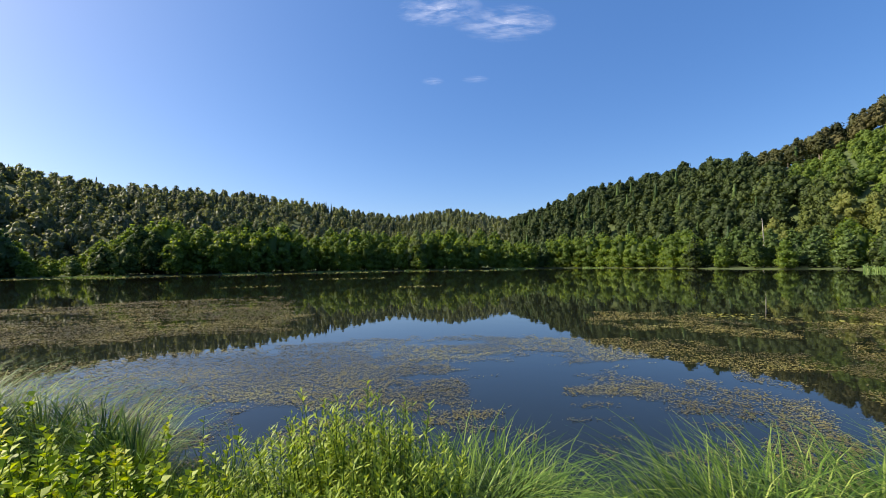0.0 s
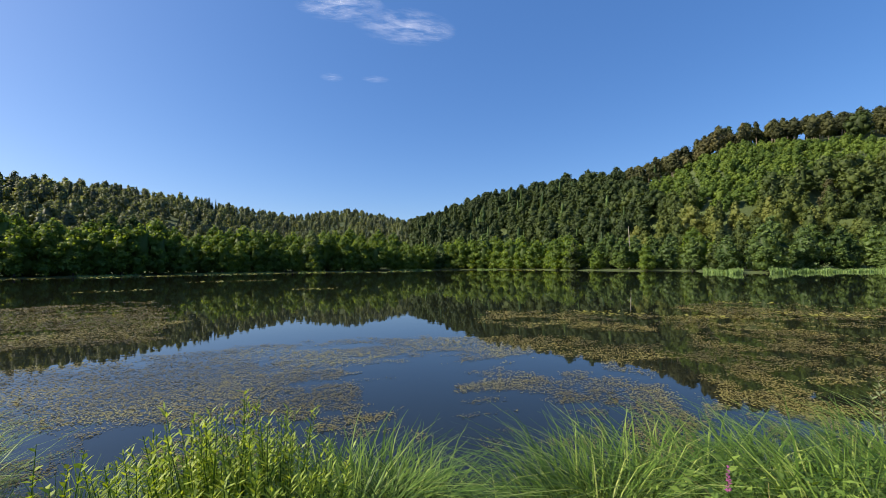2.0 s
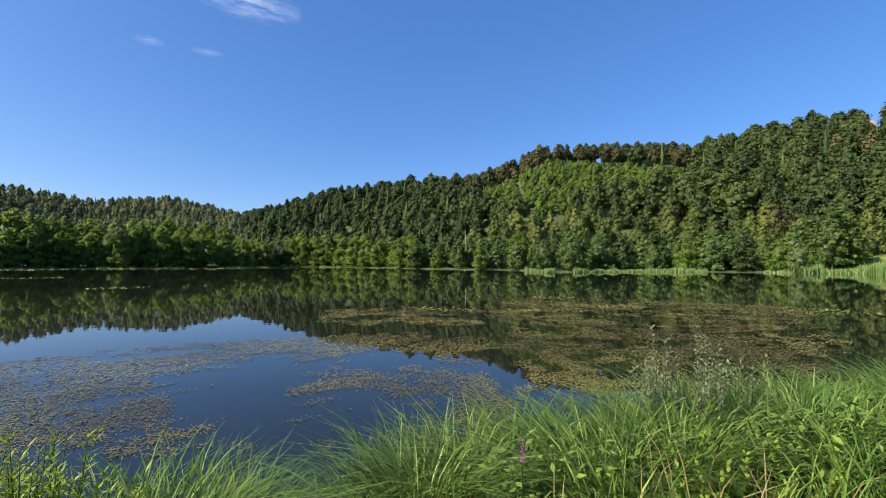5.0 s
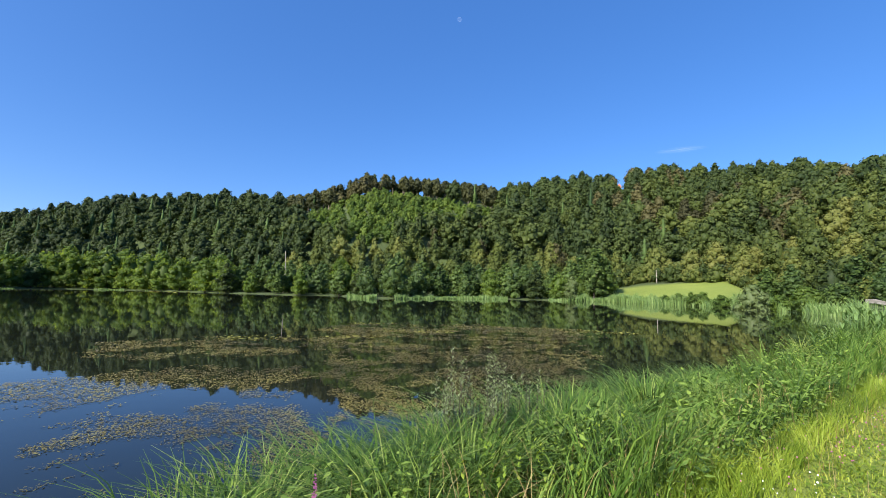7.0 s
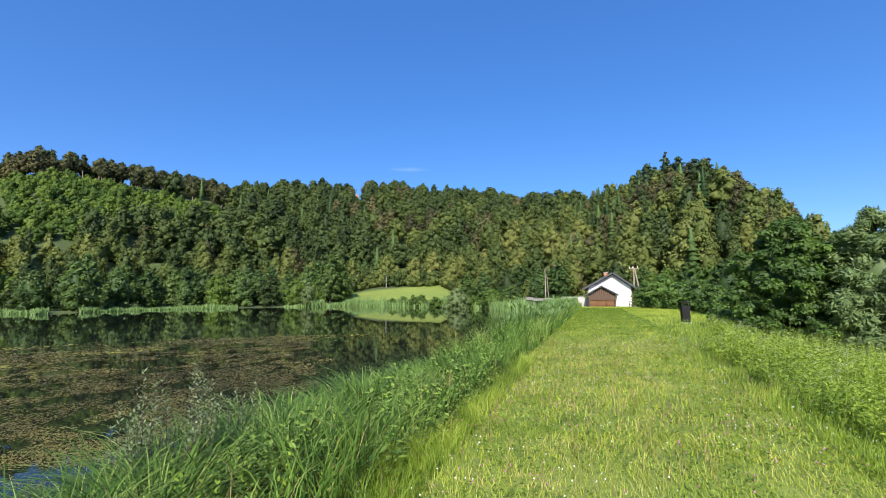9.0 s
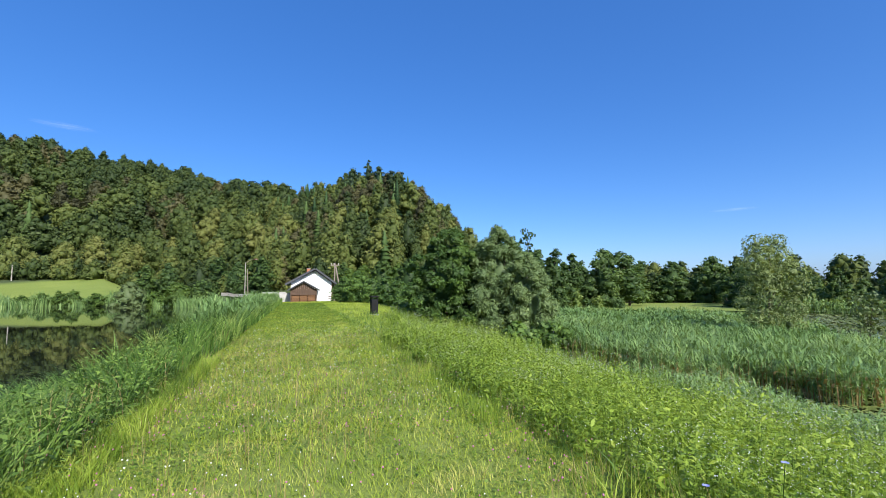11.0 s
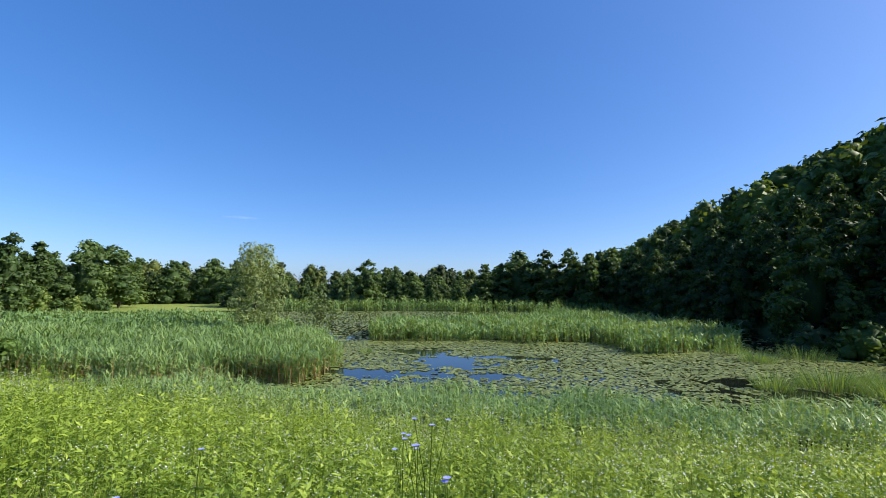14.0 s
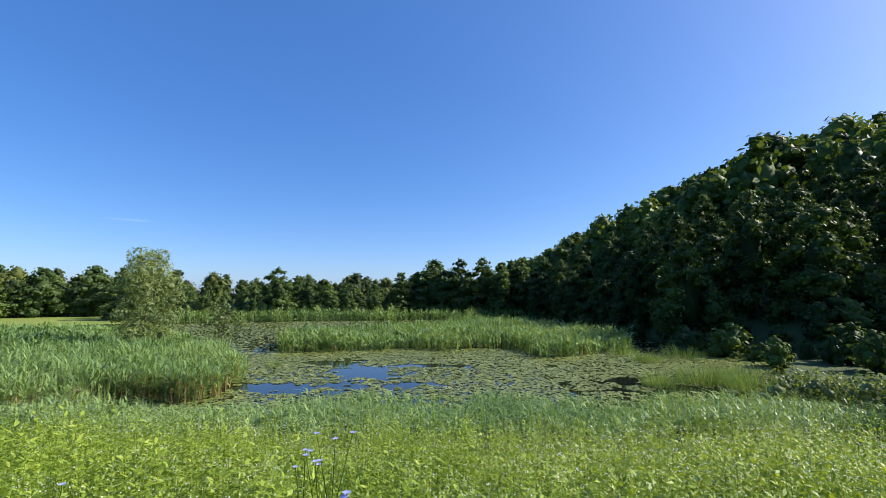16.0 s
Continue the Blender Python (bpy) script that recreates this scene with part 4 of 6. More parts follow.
# dead trunk on the far shore, stripped of bark
snag = new("dead_trunk")
snag.matrix_world = Matrix.Translation(on_ground(35.8, 160, -0.2))
tagged(snag, "pale dead tree trunk without bark on the shore", "tree")
k = np.linspace(0, 1, 7)
child("trunk", Soup().add(*tube(np.stack([0.25 * np.sin(3 * k), 0 * k, 14.5 * k], 1), 0.22 * (1 - 0.6 * k))).mesh("trunk", M_palebark, True), snag)
for h, a, ln in ((7.5, 0.4, 1.4), (9.2, 2.6, 1.2), (10.6, 4.4, 1.0)):
    child("branch", Soup().add(*tube([(0.1, 0, h), (ln * 0.5 * math.cos(a), ln * 0.5 * math.sin(a), h + 0.3), (ln * math.cos(a), ln * math.sin(a), h + 0.8)], [0.07, 0.05, 0.02], 5)).mesh("branch", M_palebark), snag)

# ---------------------------------------------------------------- house, poles and small works at the end of the dam
def house():
    d, az = 74.0, 108.8
    p = on_ground(az, d)
    h = thing("house", "small white plastered house with a dark gabled roof", "house", at=(p.x, p.y, p.z - 0.05), turn=-az)
    W, E, A, L = 3.1, 3.05, 5.05, 9.0
    bm = bmesh.new()
    prof = [(-W, 0), (W, 0), (W, E), (0.55, A - 0.15), (-W, E)]
    front = [bm.verts.new((x, 0, z)) for x, z in prof]
    back = [bm.verts.new((x, L, z)) for x, z in prof]
    bm.faces.new(front)
    bm.faces.new(back[::-1])
    for i in range(5):
        bm.faces.new([front[i], front[(i + 1) % 5], back[(i + 1) % 5], back[i]])
    part("wall", bm, M_plaster, h)
    for sx, x1, z1 in ((-1, -W - 0.75, E - 0.45), (1, W + 0.7, E - 0.42)):
        bm = bmesh.new()
        n = Vector((0.55 - x1, 0, A - z1)).normalized()
        up = Vector((-n.z, 0, n.x)) * (0.26 if sx < 0 else -0.26)
        if up.z < 0:
            up = -up
        a, b = Vector((x1, -0.7, z1)), Vector((0.55, -0.7, A))
        f0 = [bm.verts.new(q) for q in (a, b, b + up, a + up)]
        f1 = [bm.verts.new(q + Vector((0, L + 1.4, 0))) for q in (a, b, b + up, a + up)]
        bm.faces.new(f0)
        bm.faces.new(f1)
        for i in range(4):
            bm.faces.new([f0[i], f0[(i + 1) % 4], f1[(i + 1) % 4], f1[i]])
        part("roof_slope", bm, M_roof, h)
        bm = bmesh.new()
        for y in (-0.74,):
            q0, q1 = a + Vector((0, y + 0.70, -0.02)), b + Vector((0, y + 0.70, -0.02))
            vs = [bm.verts.new(q) for q in (q0, q1, q1 + up * 1.05, q0 + up * 1.05)]
            ws = [bm.verts.new(v.co + Vector((0, -0.05, 0))) for v in vs]
            bm.faces.new(vs)
            bm.faces.new(ws)
            for i in range(4):
                bm.faces.new([vs[i], vs[(i + 1) % 4], ws[(i + 1) % 4], ws[i]])
        part("verge_board", bm, M_roof, h)
    for i in range(6):
        bm = bmesh.new()
        box(bm, 3.1, 3.75, 0.2 + i * 1.6, 0.32 + i * 1.6, E - 0.34, E - 0.22)
        part("rafter_end", bm, M_wood, h)
    ch = part("chimney", box(bmesh.new(), -0.75, -0.2, 2.6, 3.2, 4.2, 5.35, 0.02), M_brick, h, "orange brick chimney")
    part("chimney_cap", box(bmesh.new(), -0.82, -0.13, 2.53, 3.27, 5.35, 5.43, 0.01), M_concrete, ch)
    dr = part("door", box(bmesh.new(), W + 0.0, W + 0.06, 0.7, 1.6, 0.1, 2.1, 0.01), M_wood, h, "reddish brown wooden door")
    part("door_handle", box(bmesh.new(), W + 0.06, W + 0.12, 0.78, 0.9, 1.05, 1.09, 0.005), M_steel, dr)
    part("drainpipe", box(bmesh.new(), W + 0.02, W + 0.10, 0.02, 0.1, 0.0, E - 0.3, 0.02), M_brick, h, "rust-red drainpipe")
    return h


house()


def shed():
    az, d = 107.9, 70.0
    p = on_ground(az, d)
    s = thing("wooden_shed", "weathered brown plank shed with dark roof and stacked timber", "shed", at=(p.x, p.y, p.z - 0.05), turn=-az)
    W, E, A, L = 1.85, 1.95, 3.0, 3.4
    n = 13
    for i in range(n):
        x0, x1 = -W + 2 * W * i / n, -W + 2 * W * (i + 1) / n - 0.015
        bm = box(bmesh.new(), x0, x1, 0.0 + 0.012 * (i % 3), 0.05 + 0.012 * (i % 3), 1.15, 2.0)
        for v_ in bm.verts:
            if v_.co.z > 1.5:
                v_.co.z = A + 0.02 - abs(v_.co.x) * (A - E) / W
        part("plank", bm, M_wood, s)
    for sx in (-1, 1):
        part("side_wall", box(bmesh.new(), sx * W - 0.04, sx * W + 0.04, 0.05, L, 0, E), M_wood, s)
        part("post", box(bmesh.new(), sx * (W - 0.05) - 0.07, sx * (W - 0.05) + 0.07, -0.10, 0.04, 0, E + 0.05, 0.01), M_wood, s)
        bm = bmesh.new()
        x1, z1 = sx * (W + 0.45), E - 0.28
        vs = []
        for y in (-0.45, L + 0.3):
            vs.append([bm.verts.new(q) for q in ((x1, y, z1), (0, y, A), (0, y, A + 0.2), (x1, y, z1 + 0.2))])
        bm.faces.new(vs[0])
        bm.faces.new(vs[1])
        for i in range(4):
            bm.faces.new([vs[0][i], vs[0][(i + 1) % 4], vs[1][(i + 1) % 4], vs[1][i]])
        part("roof_slope", bm, M_roof, s)
    part("back_wall", box(bmesh.new(), -W, W, L - 0.06, L, 0, E), M_wood, s)
    part("rail", box(bmesh.new(), -W, W, -0.02, 0.05, 1.08, 1.2), M_wood, s)
    for r in range(5):
        for c in range(3):
            part("timber", box(bmesh.new(), -W + 0.15 + c * 1.15, -W + 1.2 + c * 1.15 + 0.06 * (r % 2), 0.05, 0.5, 0.05 + r * 0.19, 0.22 + r * 0.19, 0.015), M_newwood, s)
    return s


shed()


def low_wall(az, d, w, h, label, mat, depth=0.35, turn=None):
    p = on_ground(az, d)
    t = thing("low_wall", label, "wall", at=(p.x, p.y, p.z - 0.1), turn=-az if turn is None else turn)
    part("wall_body", box(bmesh.new(), -w / 2, w / 2, 0, depth, 0, h + 0.1, 0.02), mat, t)
    part("coping", box(bmesh.new(), -w / 2 - 0.03, w / 2 + 0.03, -0.03, depth + 0.03, h + 0.1, h + 0.17, 0.015), mat, t)
    return t


low_wall(104.5, 74, 3.4, 1.45, "pale concrete retaining wall by the house", M_concrete)
low_wall(105.9, 72.5, 1.3, 1.3, "short pale concrete wall beside the shed", M_concrete)
bm = bmesh.new()
for k_ in range(9):
    a_, r_ = 98.8 + k_ * 0.66, 88 - k_ * 1.4
    q0, q1 = on_ground(a_, r_, 0.75), on_ground(a_, r_ + 7, 1.25)
    bm.verts.new(q0), bm.verts.new(q1)
bm.verts.ensure_lookup_table()
for k_ in range(8):
    bm.faces.new([bm.verts[2 * k_], bm.verts[2 * k_ + 2], bm.verts[2 * k_ + 3], bm.verts[2 * k_ + 1]])
bmesh.ops.solidify(bm, geom=bm.faces[:], thickness=0.7)
me = bpy.data.meshes.new("gravel_track")
bm.to_mesh(me)
bm.free()
me.materials.append(M_gravel)
tagged(new("gravel_track", me), "pale sandy gravel track passing the house", "track", kind="structure")


def street_lamp():
    p = on_ground(101.3, 80)
    t = thing("street_lamp", "slim pale street lamp with a curved arm and orange head", "lamp", at=(p.x, p.y, p.z), turn=-101)
    q = np.linspace(0, 1, 8)
    child("pole", Soup().add(*tube([(0, 0, -0.2), (0, 0, 3.0), (0, 0, 6.4)], [0.085, 0.07, 0.05], 9)).mesh("pole", M_palebark, True), t)
    child("arm", Soup().add(*tube(np.stack([1.35 * q, 0 * q, 6.3 + 0.75 * np.sin(q * 1.35)], 1), 0.025 + 0 * q, 7)).mesh("arm", M_pole, True), t)
    hd = child("lamp_head", Soup().add(*blob((1.6, 0, 6.98), (0.36, 0.16, 0.12), 10, 6, 0.0)).mesh("lamp_head", M_newwood, True), t, "orange-tinted lamp head")
    child("cover", Soup().add(*blob((1.62, 0, 6.90), (0.24, 0.11, 0.07), 10, 6, 0.0)).mesh("cover", M_white, True), hd)
    child("stay_post", Soup().add(*tube([(0.55, 0.3, -0.2), (0.42, 0.2, 2.4), (0.30, 0.1, 5.4)], [0.08, 0.07, 0.05], 7)).mesh("stay_post", M_pole, True), t)
    return t


street_lamp()


def power_pole():
    p = on_ground(111.7, 76)
    t = thing("power_pole", "weathered wooden double-legged power pole with a cross-arm", "pole", at=(p.x, p.y, p.z), turn=-112)
    child("leg", Soup().add(*tube([(-0.25, 0, -0.3), (-0.2, 0, 3), (-0.15, 0, 6.2)], [0.14, 0.12, 0.10], 8)).mesh("leg", M_pole, True), t)
    child("leg", Soup().add(*tube([(1.0, 0, -0.3), (0.45, 0, 3), (-0.05, 0, 5.9)], [0.14, 0.12, 0.10], 8)).mesh("leg", M_pole, True), t)
    part("cross_arm", box(bmesh.new(), -0.85, 0.6, -0.08, 0.08, 5.75, 5.9, 0.01), M_pole, t)
    part("brace", box(bmesh.new(), -0.2, 0.7, -0.06, 0.06, 1.9, 2.02, 0.01), M_pole, t)
    for x in (-0.75, -0.3, 0.45):
        child("insulator", Soup().add(*blob((x, 0, 6.03), (0.06, 0.06, 0.13), 8, 6, 0)).mesh("insulator", M_white, True), t, "white ceramic insulator")
    return t


power_pole()
p = on_ground(81.1, 176)
fp = thing("field_pole", "slim wooden pole standing in the far field", "pole", at=tuple(p))
child("pole", Soup().add(*tube([(0, 0, -0.2), (0, 0, 2), (0, 0, 4.6)], [0.16, 0.14, 0.12], 7)).mesh("pole", M_palebark, True), fp)
part("cross_arm", box(bmesh.new(), -0.5, 0.5, -0.06, 0.06, 4.2, 4.34), M_palebark, fp)


def litter_bin():
    p = on_ground(116.5, 30)
    t = thing("litter_bin", "black roofed litter bin on the dam", "bin", at=(p.x, p.y, p.z), turn=-100)
    part("body", box(bmesh.new(), -0.21, 0.21, -0.2, 0.2, 0.06, 1.02, 0.03), M_black, t)
    part("roof", box(bmesh.new(), -0.29, 0.29, -0.28, 0.28, 1.16, 1.26, 0.04), M_black, t)
    for sx in (-1, 1):
        for sy in (-1, 1):
            part("post", box(bmesh.new(), sx * 0.19 - 0.02, sx * 0.19 + 0.02, sy * 0.18 - 0.02, sy * 0.18 + 0.02, 0.0, 1.17), M_black, t)
    part("door", box(bmesh.new(), -0.18, 0.18, -0.225, -0.205, 0.12, 0.95, 0.008), M_black, t)
    part("base_plate", box(bmesh.new(), -0.26, 0.26, -0.25, 0.25, -0.03, 0.06, 0.01), M_concrete, t)
    return t


litter_bin()


def fence():
    p = on_ground(112.0, 72.0)
    t = thing("fence", "short brown wooden rail fence beside the house", "fence", at=(p.x, p.y, p.z - 0.05), turn=-112)
    for i in range(5):
        part("post", box(bmesh.new(), -1.4 + i * 0.65, -1.3 + i * 0.65, -0.05, 0.05, 0, 0.85, 0.01), M_wood, t)
    for z in (0.35, 0.7):
        part("rail", box(bmesh.new(), -1.5, 1.4, -0.09, -0.05, z, z + 0.1, 0.008), M_wood, t)


fence()


def tower():
    az, r = 77.25, 352
    p = bearing(az, r)
    z = EYE + r * math.tan(radians(13.25))
    t = thing("tower", "small reddish stone tower on the ridge", "tower", at=(p.x, p.y, z - 22.8), turn=-az)
    part("wall", box(bmesh.new(), -1.6, 1.6, -1.6, 1.6, 0, 19, 0.1), M_stone, t)
    bm = bmesh.new()
    bmesh.ops.create_cone(bm, cap_ends=True, segments=4, radius1=2.6, radius2=0.1, depth=3.4, matrix=Matrix.Translation((0, 0, 20.7)) @ Matrix.Rotation(math.pi / 4, 4, "Z"))
    part("roof", bm, M_brick, t)
    for x in (-0.8, 0.8):
        part("window", box(bmesh.new(), x - 0.4, x + 0.4, -1.66, -1.58, 14.5, 16.2), M_black, t)


tower()

# ---------------------------------------------------------------- reeds
def reed_bed(name, label, xy, g, height, wide, mats, leaf=3, dry=0.0):
    """Upright reeds: a stem and arching leaves each; dry ones at the foot where dry > 0."""
    s = Soup()
    n = len(xy)
    z = np.maximum(ground_z(xy[:, 0], xy[:, 1]), -2.45)
    base = np.column_stack([xy, z])
    h = height * g.uniform(0.68, 1.12, n) * (0.62 + 0.45 * value_noise(xy[:, 0], xy[:, 1], 2.2, 3) + 0.3 * value_noise(xy[:, 0], xy[:, 1], 0.8, 7))
    h = h + np.maximum(0, MARSH_Z - z) * 0.9
    ti = np.clip(0.25 + 0.6 * value_noise(xy[:, 0], xy[:, 1], 4.0, 5) + g.uniform(-0.15, 0.15, n), 0, 1)
    a = g.uniform(0, 6.28, n)
    v, f = blades(base, h, a, g.uniform(0.02, 0.14, n), wide * 0.6, 2)
    s.add(v, f, np.repeat(ti, 6))
    for k in range(leaf):
        b = base.copy()
        up = g.uniform(0.25, 0.8, n)
        b[:, 2] += h * up
        v, f = blades(b, h * g.uniform(0.16, 0.32, n), g.uniform(0, 6.28, n), g.uniform(0.7, 1.9, n), wide * g.uniform(0.8, 1.3, n), 2, 0.45)
        s.add(v, f, np.repeat(np.clip(ti + g.uniform(-0.1, 0.2, n), 0, 1), 6))
    if dry:
        d = g.uniform(size=n) < dry
        m = int(d.sum())
        v, f = blades(base[d] + g.normal(0, 0.1, (m, 3)) * [1, 1, 0], h[d] * g.uniform(0.35, 0.7, m), g.uniform(0, 6.28, m), g.uniform(0.05, 0.3, m), wide * 1.3, 2)
        s.add(v, f, np.repeat(g.uniform(0, 1, m), 6), 1)
    return tagged(new(name, s.mesh(name, mats)), label, "reeds", kind="stuff")


def polar(a, r):
    return np.column_stack([r * np.sin(np.radians(a)), r * np.cos(np.radians(a))])


def fill(g, az0, az1, r0, r1, density, ragged=0.0):
    """Random places between two bearings; r0 and r1 are tables of bearing and distance; density falls off with distance."""
    t0, t1 = np.array(r0, float), np.array(r1, float)
    rmax = t1[:, 1].max()
    n = int(radians(az1 - az0) * rmax * rmax / 2 * density)
    a, r = g.uniform(az0, az1, n), rmax * np.sqrt(g.uniform(0, 1, n))
    xy = polar(a, r)
    wob = ragged * (value_noise(xy[:, 0], xy[:, 1], 2.5, 8) - 0.5) * 2
    ok = (r > np.interp(a, t0[:, 0], t0[:, 1]) + wob) & (r < np.interp(a, t1[:, 0], t1[:, 1]) + wob)
    return a[ok], r[ok], xy[ok]


g = np.random.default_rng(31)
REED = [M_reed, M_drystem]
BED_F = [(128, 27), (134, 25), (140, 22), (149, 20), (156, 19), (165, 19), (168, 19.8), (170.4, 21.6), (171.6, 25)]
BED_B = [(128, 50), (140, 66), (154, 64), (160, 52), (164, 42), (167, 35), (169.5, 29), (171.6, 25.5)]
a, r, xy = fill(g, 128, 171.6, BED_F, BED_B, 22, 1.6)
keep = g.uniform(size=len(r)) < np.clip(1.25 - (r - 19) / 40, 0.28, 1)
near = r < 34
reed_bed("reed_bed", "dense grey-green reed bed in the marsh, brown at the foot", xy[keep & near], g, 1.5, 0.044, REED, 8, 0.2)
reed_bed("far_reed_bed", "far part of the grey-green reed bed", xy[keep & ~near], g, 1.3, 0.13, REED, 4)
fr = np.interp(a, np.array(BED_F)[:, 0], np.array(BED_F)[:, 1])
edge = (r < fr + 1.6) & (g.uniform(size=len(r)) < 0.8)
reed_bed("reed_bed_edge", "dry brown stems along the edge of the reed bed", xy[edge] + g.normal(0, 0.15, (int(edge.sum()), 2)), g, 1.0, 0.075, [M_drystem, M_drystem], 1)
a, r, xy = fill(g, 174.5, 217, [(174, 34), (182, 33), (192, 33), (202, 34), (207, 29.5), (214, 32), (217, 36)],
                [(174, 38), (177, 45), (192, 48), (198, 70), (206, 60), (211, 46), (217, 40)], 11, 1.2)
keep = g.uniform(size=len(r)) < np.clip(1.2 - (r - 30) / 50, 0.3, 1)
reed_bed("middle_reed_bed", "reed bed in the middle of the pond", xy[keep], g, 1.4, 0.10, REED, 4, 0.15)
a, r, xy = fill(g, 160, 205, [(160, 74), (205, 76)], [(160, 79), (205, 82)], 5, 1.5)
reed_bed("far_reed_belt", "tall reeds along the far edge of the pond", xy, g, 1.9, 0.16, REED, 3)
a, r, xy = fill(g, 146, 246, [(146, 15), (158, 12.5), (170, 11), (197, 10.2), (215, 11), (230, 13), (246, 17)],
                [(146, 18), (158, 16.5), (170, 15.5), (197, 15.2), (215, 15.5), (226, 18), (234, 21), (246, 24)], 34, 0.8)
reed_bed("bank_reeds", "young grey-green reeds at the foot of the dam", xy, g, 0.9, 0.036, REED, 5)


def reed_clump(az, r, n, rad, h, g):
    q = np.sqrt(g.uniform(0, 1, n)) * rad
    a = g.uniform(0, 6.28, n)
    c = polar(np.array([az]), np.array([r]))[0]
    base = np.column_stack([q * np.cos(a), q * np.sin(a), np.full(n, -0.3)])
    s = Soup()
    hh = h * 0.78 * g.uniform(0.5, 1.1, n) * (1 - 0.35 * (q / rad) ** 2) + 0.3
    v, f = blades(base, hh, a, q / rad * 0.3 + g.uniform(0, 0.25, n), 0.022, 3, 0.15, g.uniform(0, 6.28, n))
    s.add(v, f, np.repeat(g.uniform(0, 1, n), 8))
    m = n // 7
    v, f = blades(base[:m] * [1.05, 1.05, 1], hh[:m] * 0.5, a[:m], 0.2, 0.04, 2)
    s.add(v, f, 0.5, 1)
    ob = new("reed_clump", s.mesh("reed_clump", REED))
    ob.location = (c[0], c[1], MARSH_Z)
    return tagged(ob, "tufted clump of reeds standing in the pond", "reeds", "reed clumps in the pond")


for az, r, n, rad, h in ((219.4, 22, 300, 0.6, 1.25), (218.3, 30, 320, 0.8, 1.2), (224.0, 23.5, 520, 1.1, 1.6), (220.7, 18.6, 130, 0.3, 0.9), (229.0, 23, 520, 1.3, 1.5), (233.0, 22.5, 520, 1.4, 1.4), (237.0, 22, 520, 1.4, 1.5), (174.2, 27.2, 70, 0.3, 0.8),
                         (216.0, 33, 300, 0.9, 1.1), (227.5, 25.5, 360, 1.1, 1.2), (170.0, 23, 90, 0.4, 1.0), (222.0, 33, 300, 1.3, 1.4)):
    reed_clump(az, r, n, rad, h, g)

# reeds along the far shore of the lake
a = np.concatenate([g.uniform(-42, 97, 18000), g.uniform(72, 99, 9000), g.uniform(42, 57, 4000)])
rs_ = np.interp(a, LAND[:, 0], LAND[:, 1])
thick = value_noise(a * 2.2, a * 0, 6, 4)
r = rs_ + g.uniform(-2.5, 2.5, len(a)) * np.where(a > 42, 1.5, 1.0) + 1.5 * (value_noise(a * 5, a * 0, 4, 18) - 0.5)
keep = ((thick > 0.42) & ((a < 22) | (a > 43))) | (a > 71)
xy = polar(a, r)[keep]
n = len(xy)
tall = (np.where(a > 71, 2.1, np.where(a > 42, 1.1, 0.7)) * (0.35 + value_noise(a * 6, a * 0, 5, 19)))[keep] * g.uniform(0.5, 1.15, n)
base = np.column_stack([xy, np.maximum(ground_z(xy[:, 0], xy[:, 1]) - 0.05, LAKE_Z - 0.05)])
s = Soup()
v, f = blades(base, tall, g.uniform(0, 6.28, n), g.uniform(0.1, 0.5, n), 0.16, 2, 0.1, g.uniform(0, 6.28, n))
s.add(v, f, np.repeat(g.uniform(0.1, 0.9, n), 6))
tagged(new("shore_reeds", s.mesh("shore_reeds", M_reed)), "light green reeds fringing the far lake shore", "reeds", kind="stuff")

# ---------------------------------------------------------------- floating plants
g = np.random.default_rng(41)


def floating(name, label, a, r, keep, size, aspect, z, mat, g, tilt=0.15):
    a, r = a[keep], r[keep]
    n = len(a)
    c = np.column_stack([polar(a, r), z + g.uniform(0.004, 0.03, n)])
    h = g.uniform(0, 6.28, n)
    ax = np.column_stack([np.cos(h), np.sin(h), g.normal(0, tilt, n) * 0.5])
    nm = np.column_stack([g.normal(0, tilt, n), g.normal(0, tilt, n), np.ones(n)])
    ln = size(r) * g.uniform(0.6, 1.4, n)
    v, f = leaves(c, ax, nm, ln, ln * aspect, 0.05)
    xy = c[:, :2]
    ti = np.clip(0.1 + 0.75 * value_noise(xy[:, 0], xy[:, 1], 1.7, 12) + g.uniform(-0.15, 0.15, n), 0, 1)
    s = Soup().add(v, f, np.repeat(ti, 4))
    return tagged(new(name, s.mesh(name, mat)), label, "pondweed", kind="stuff")


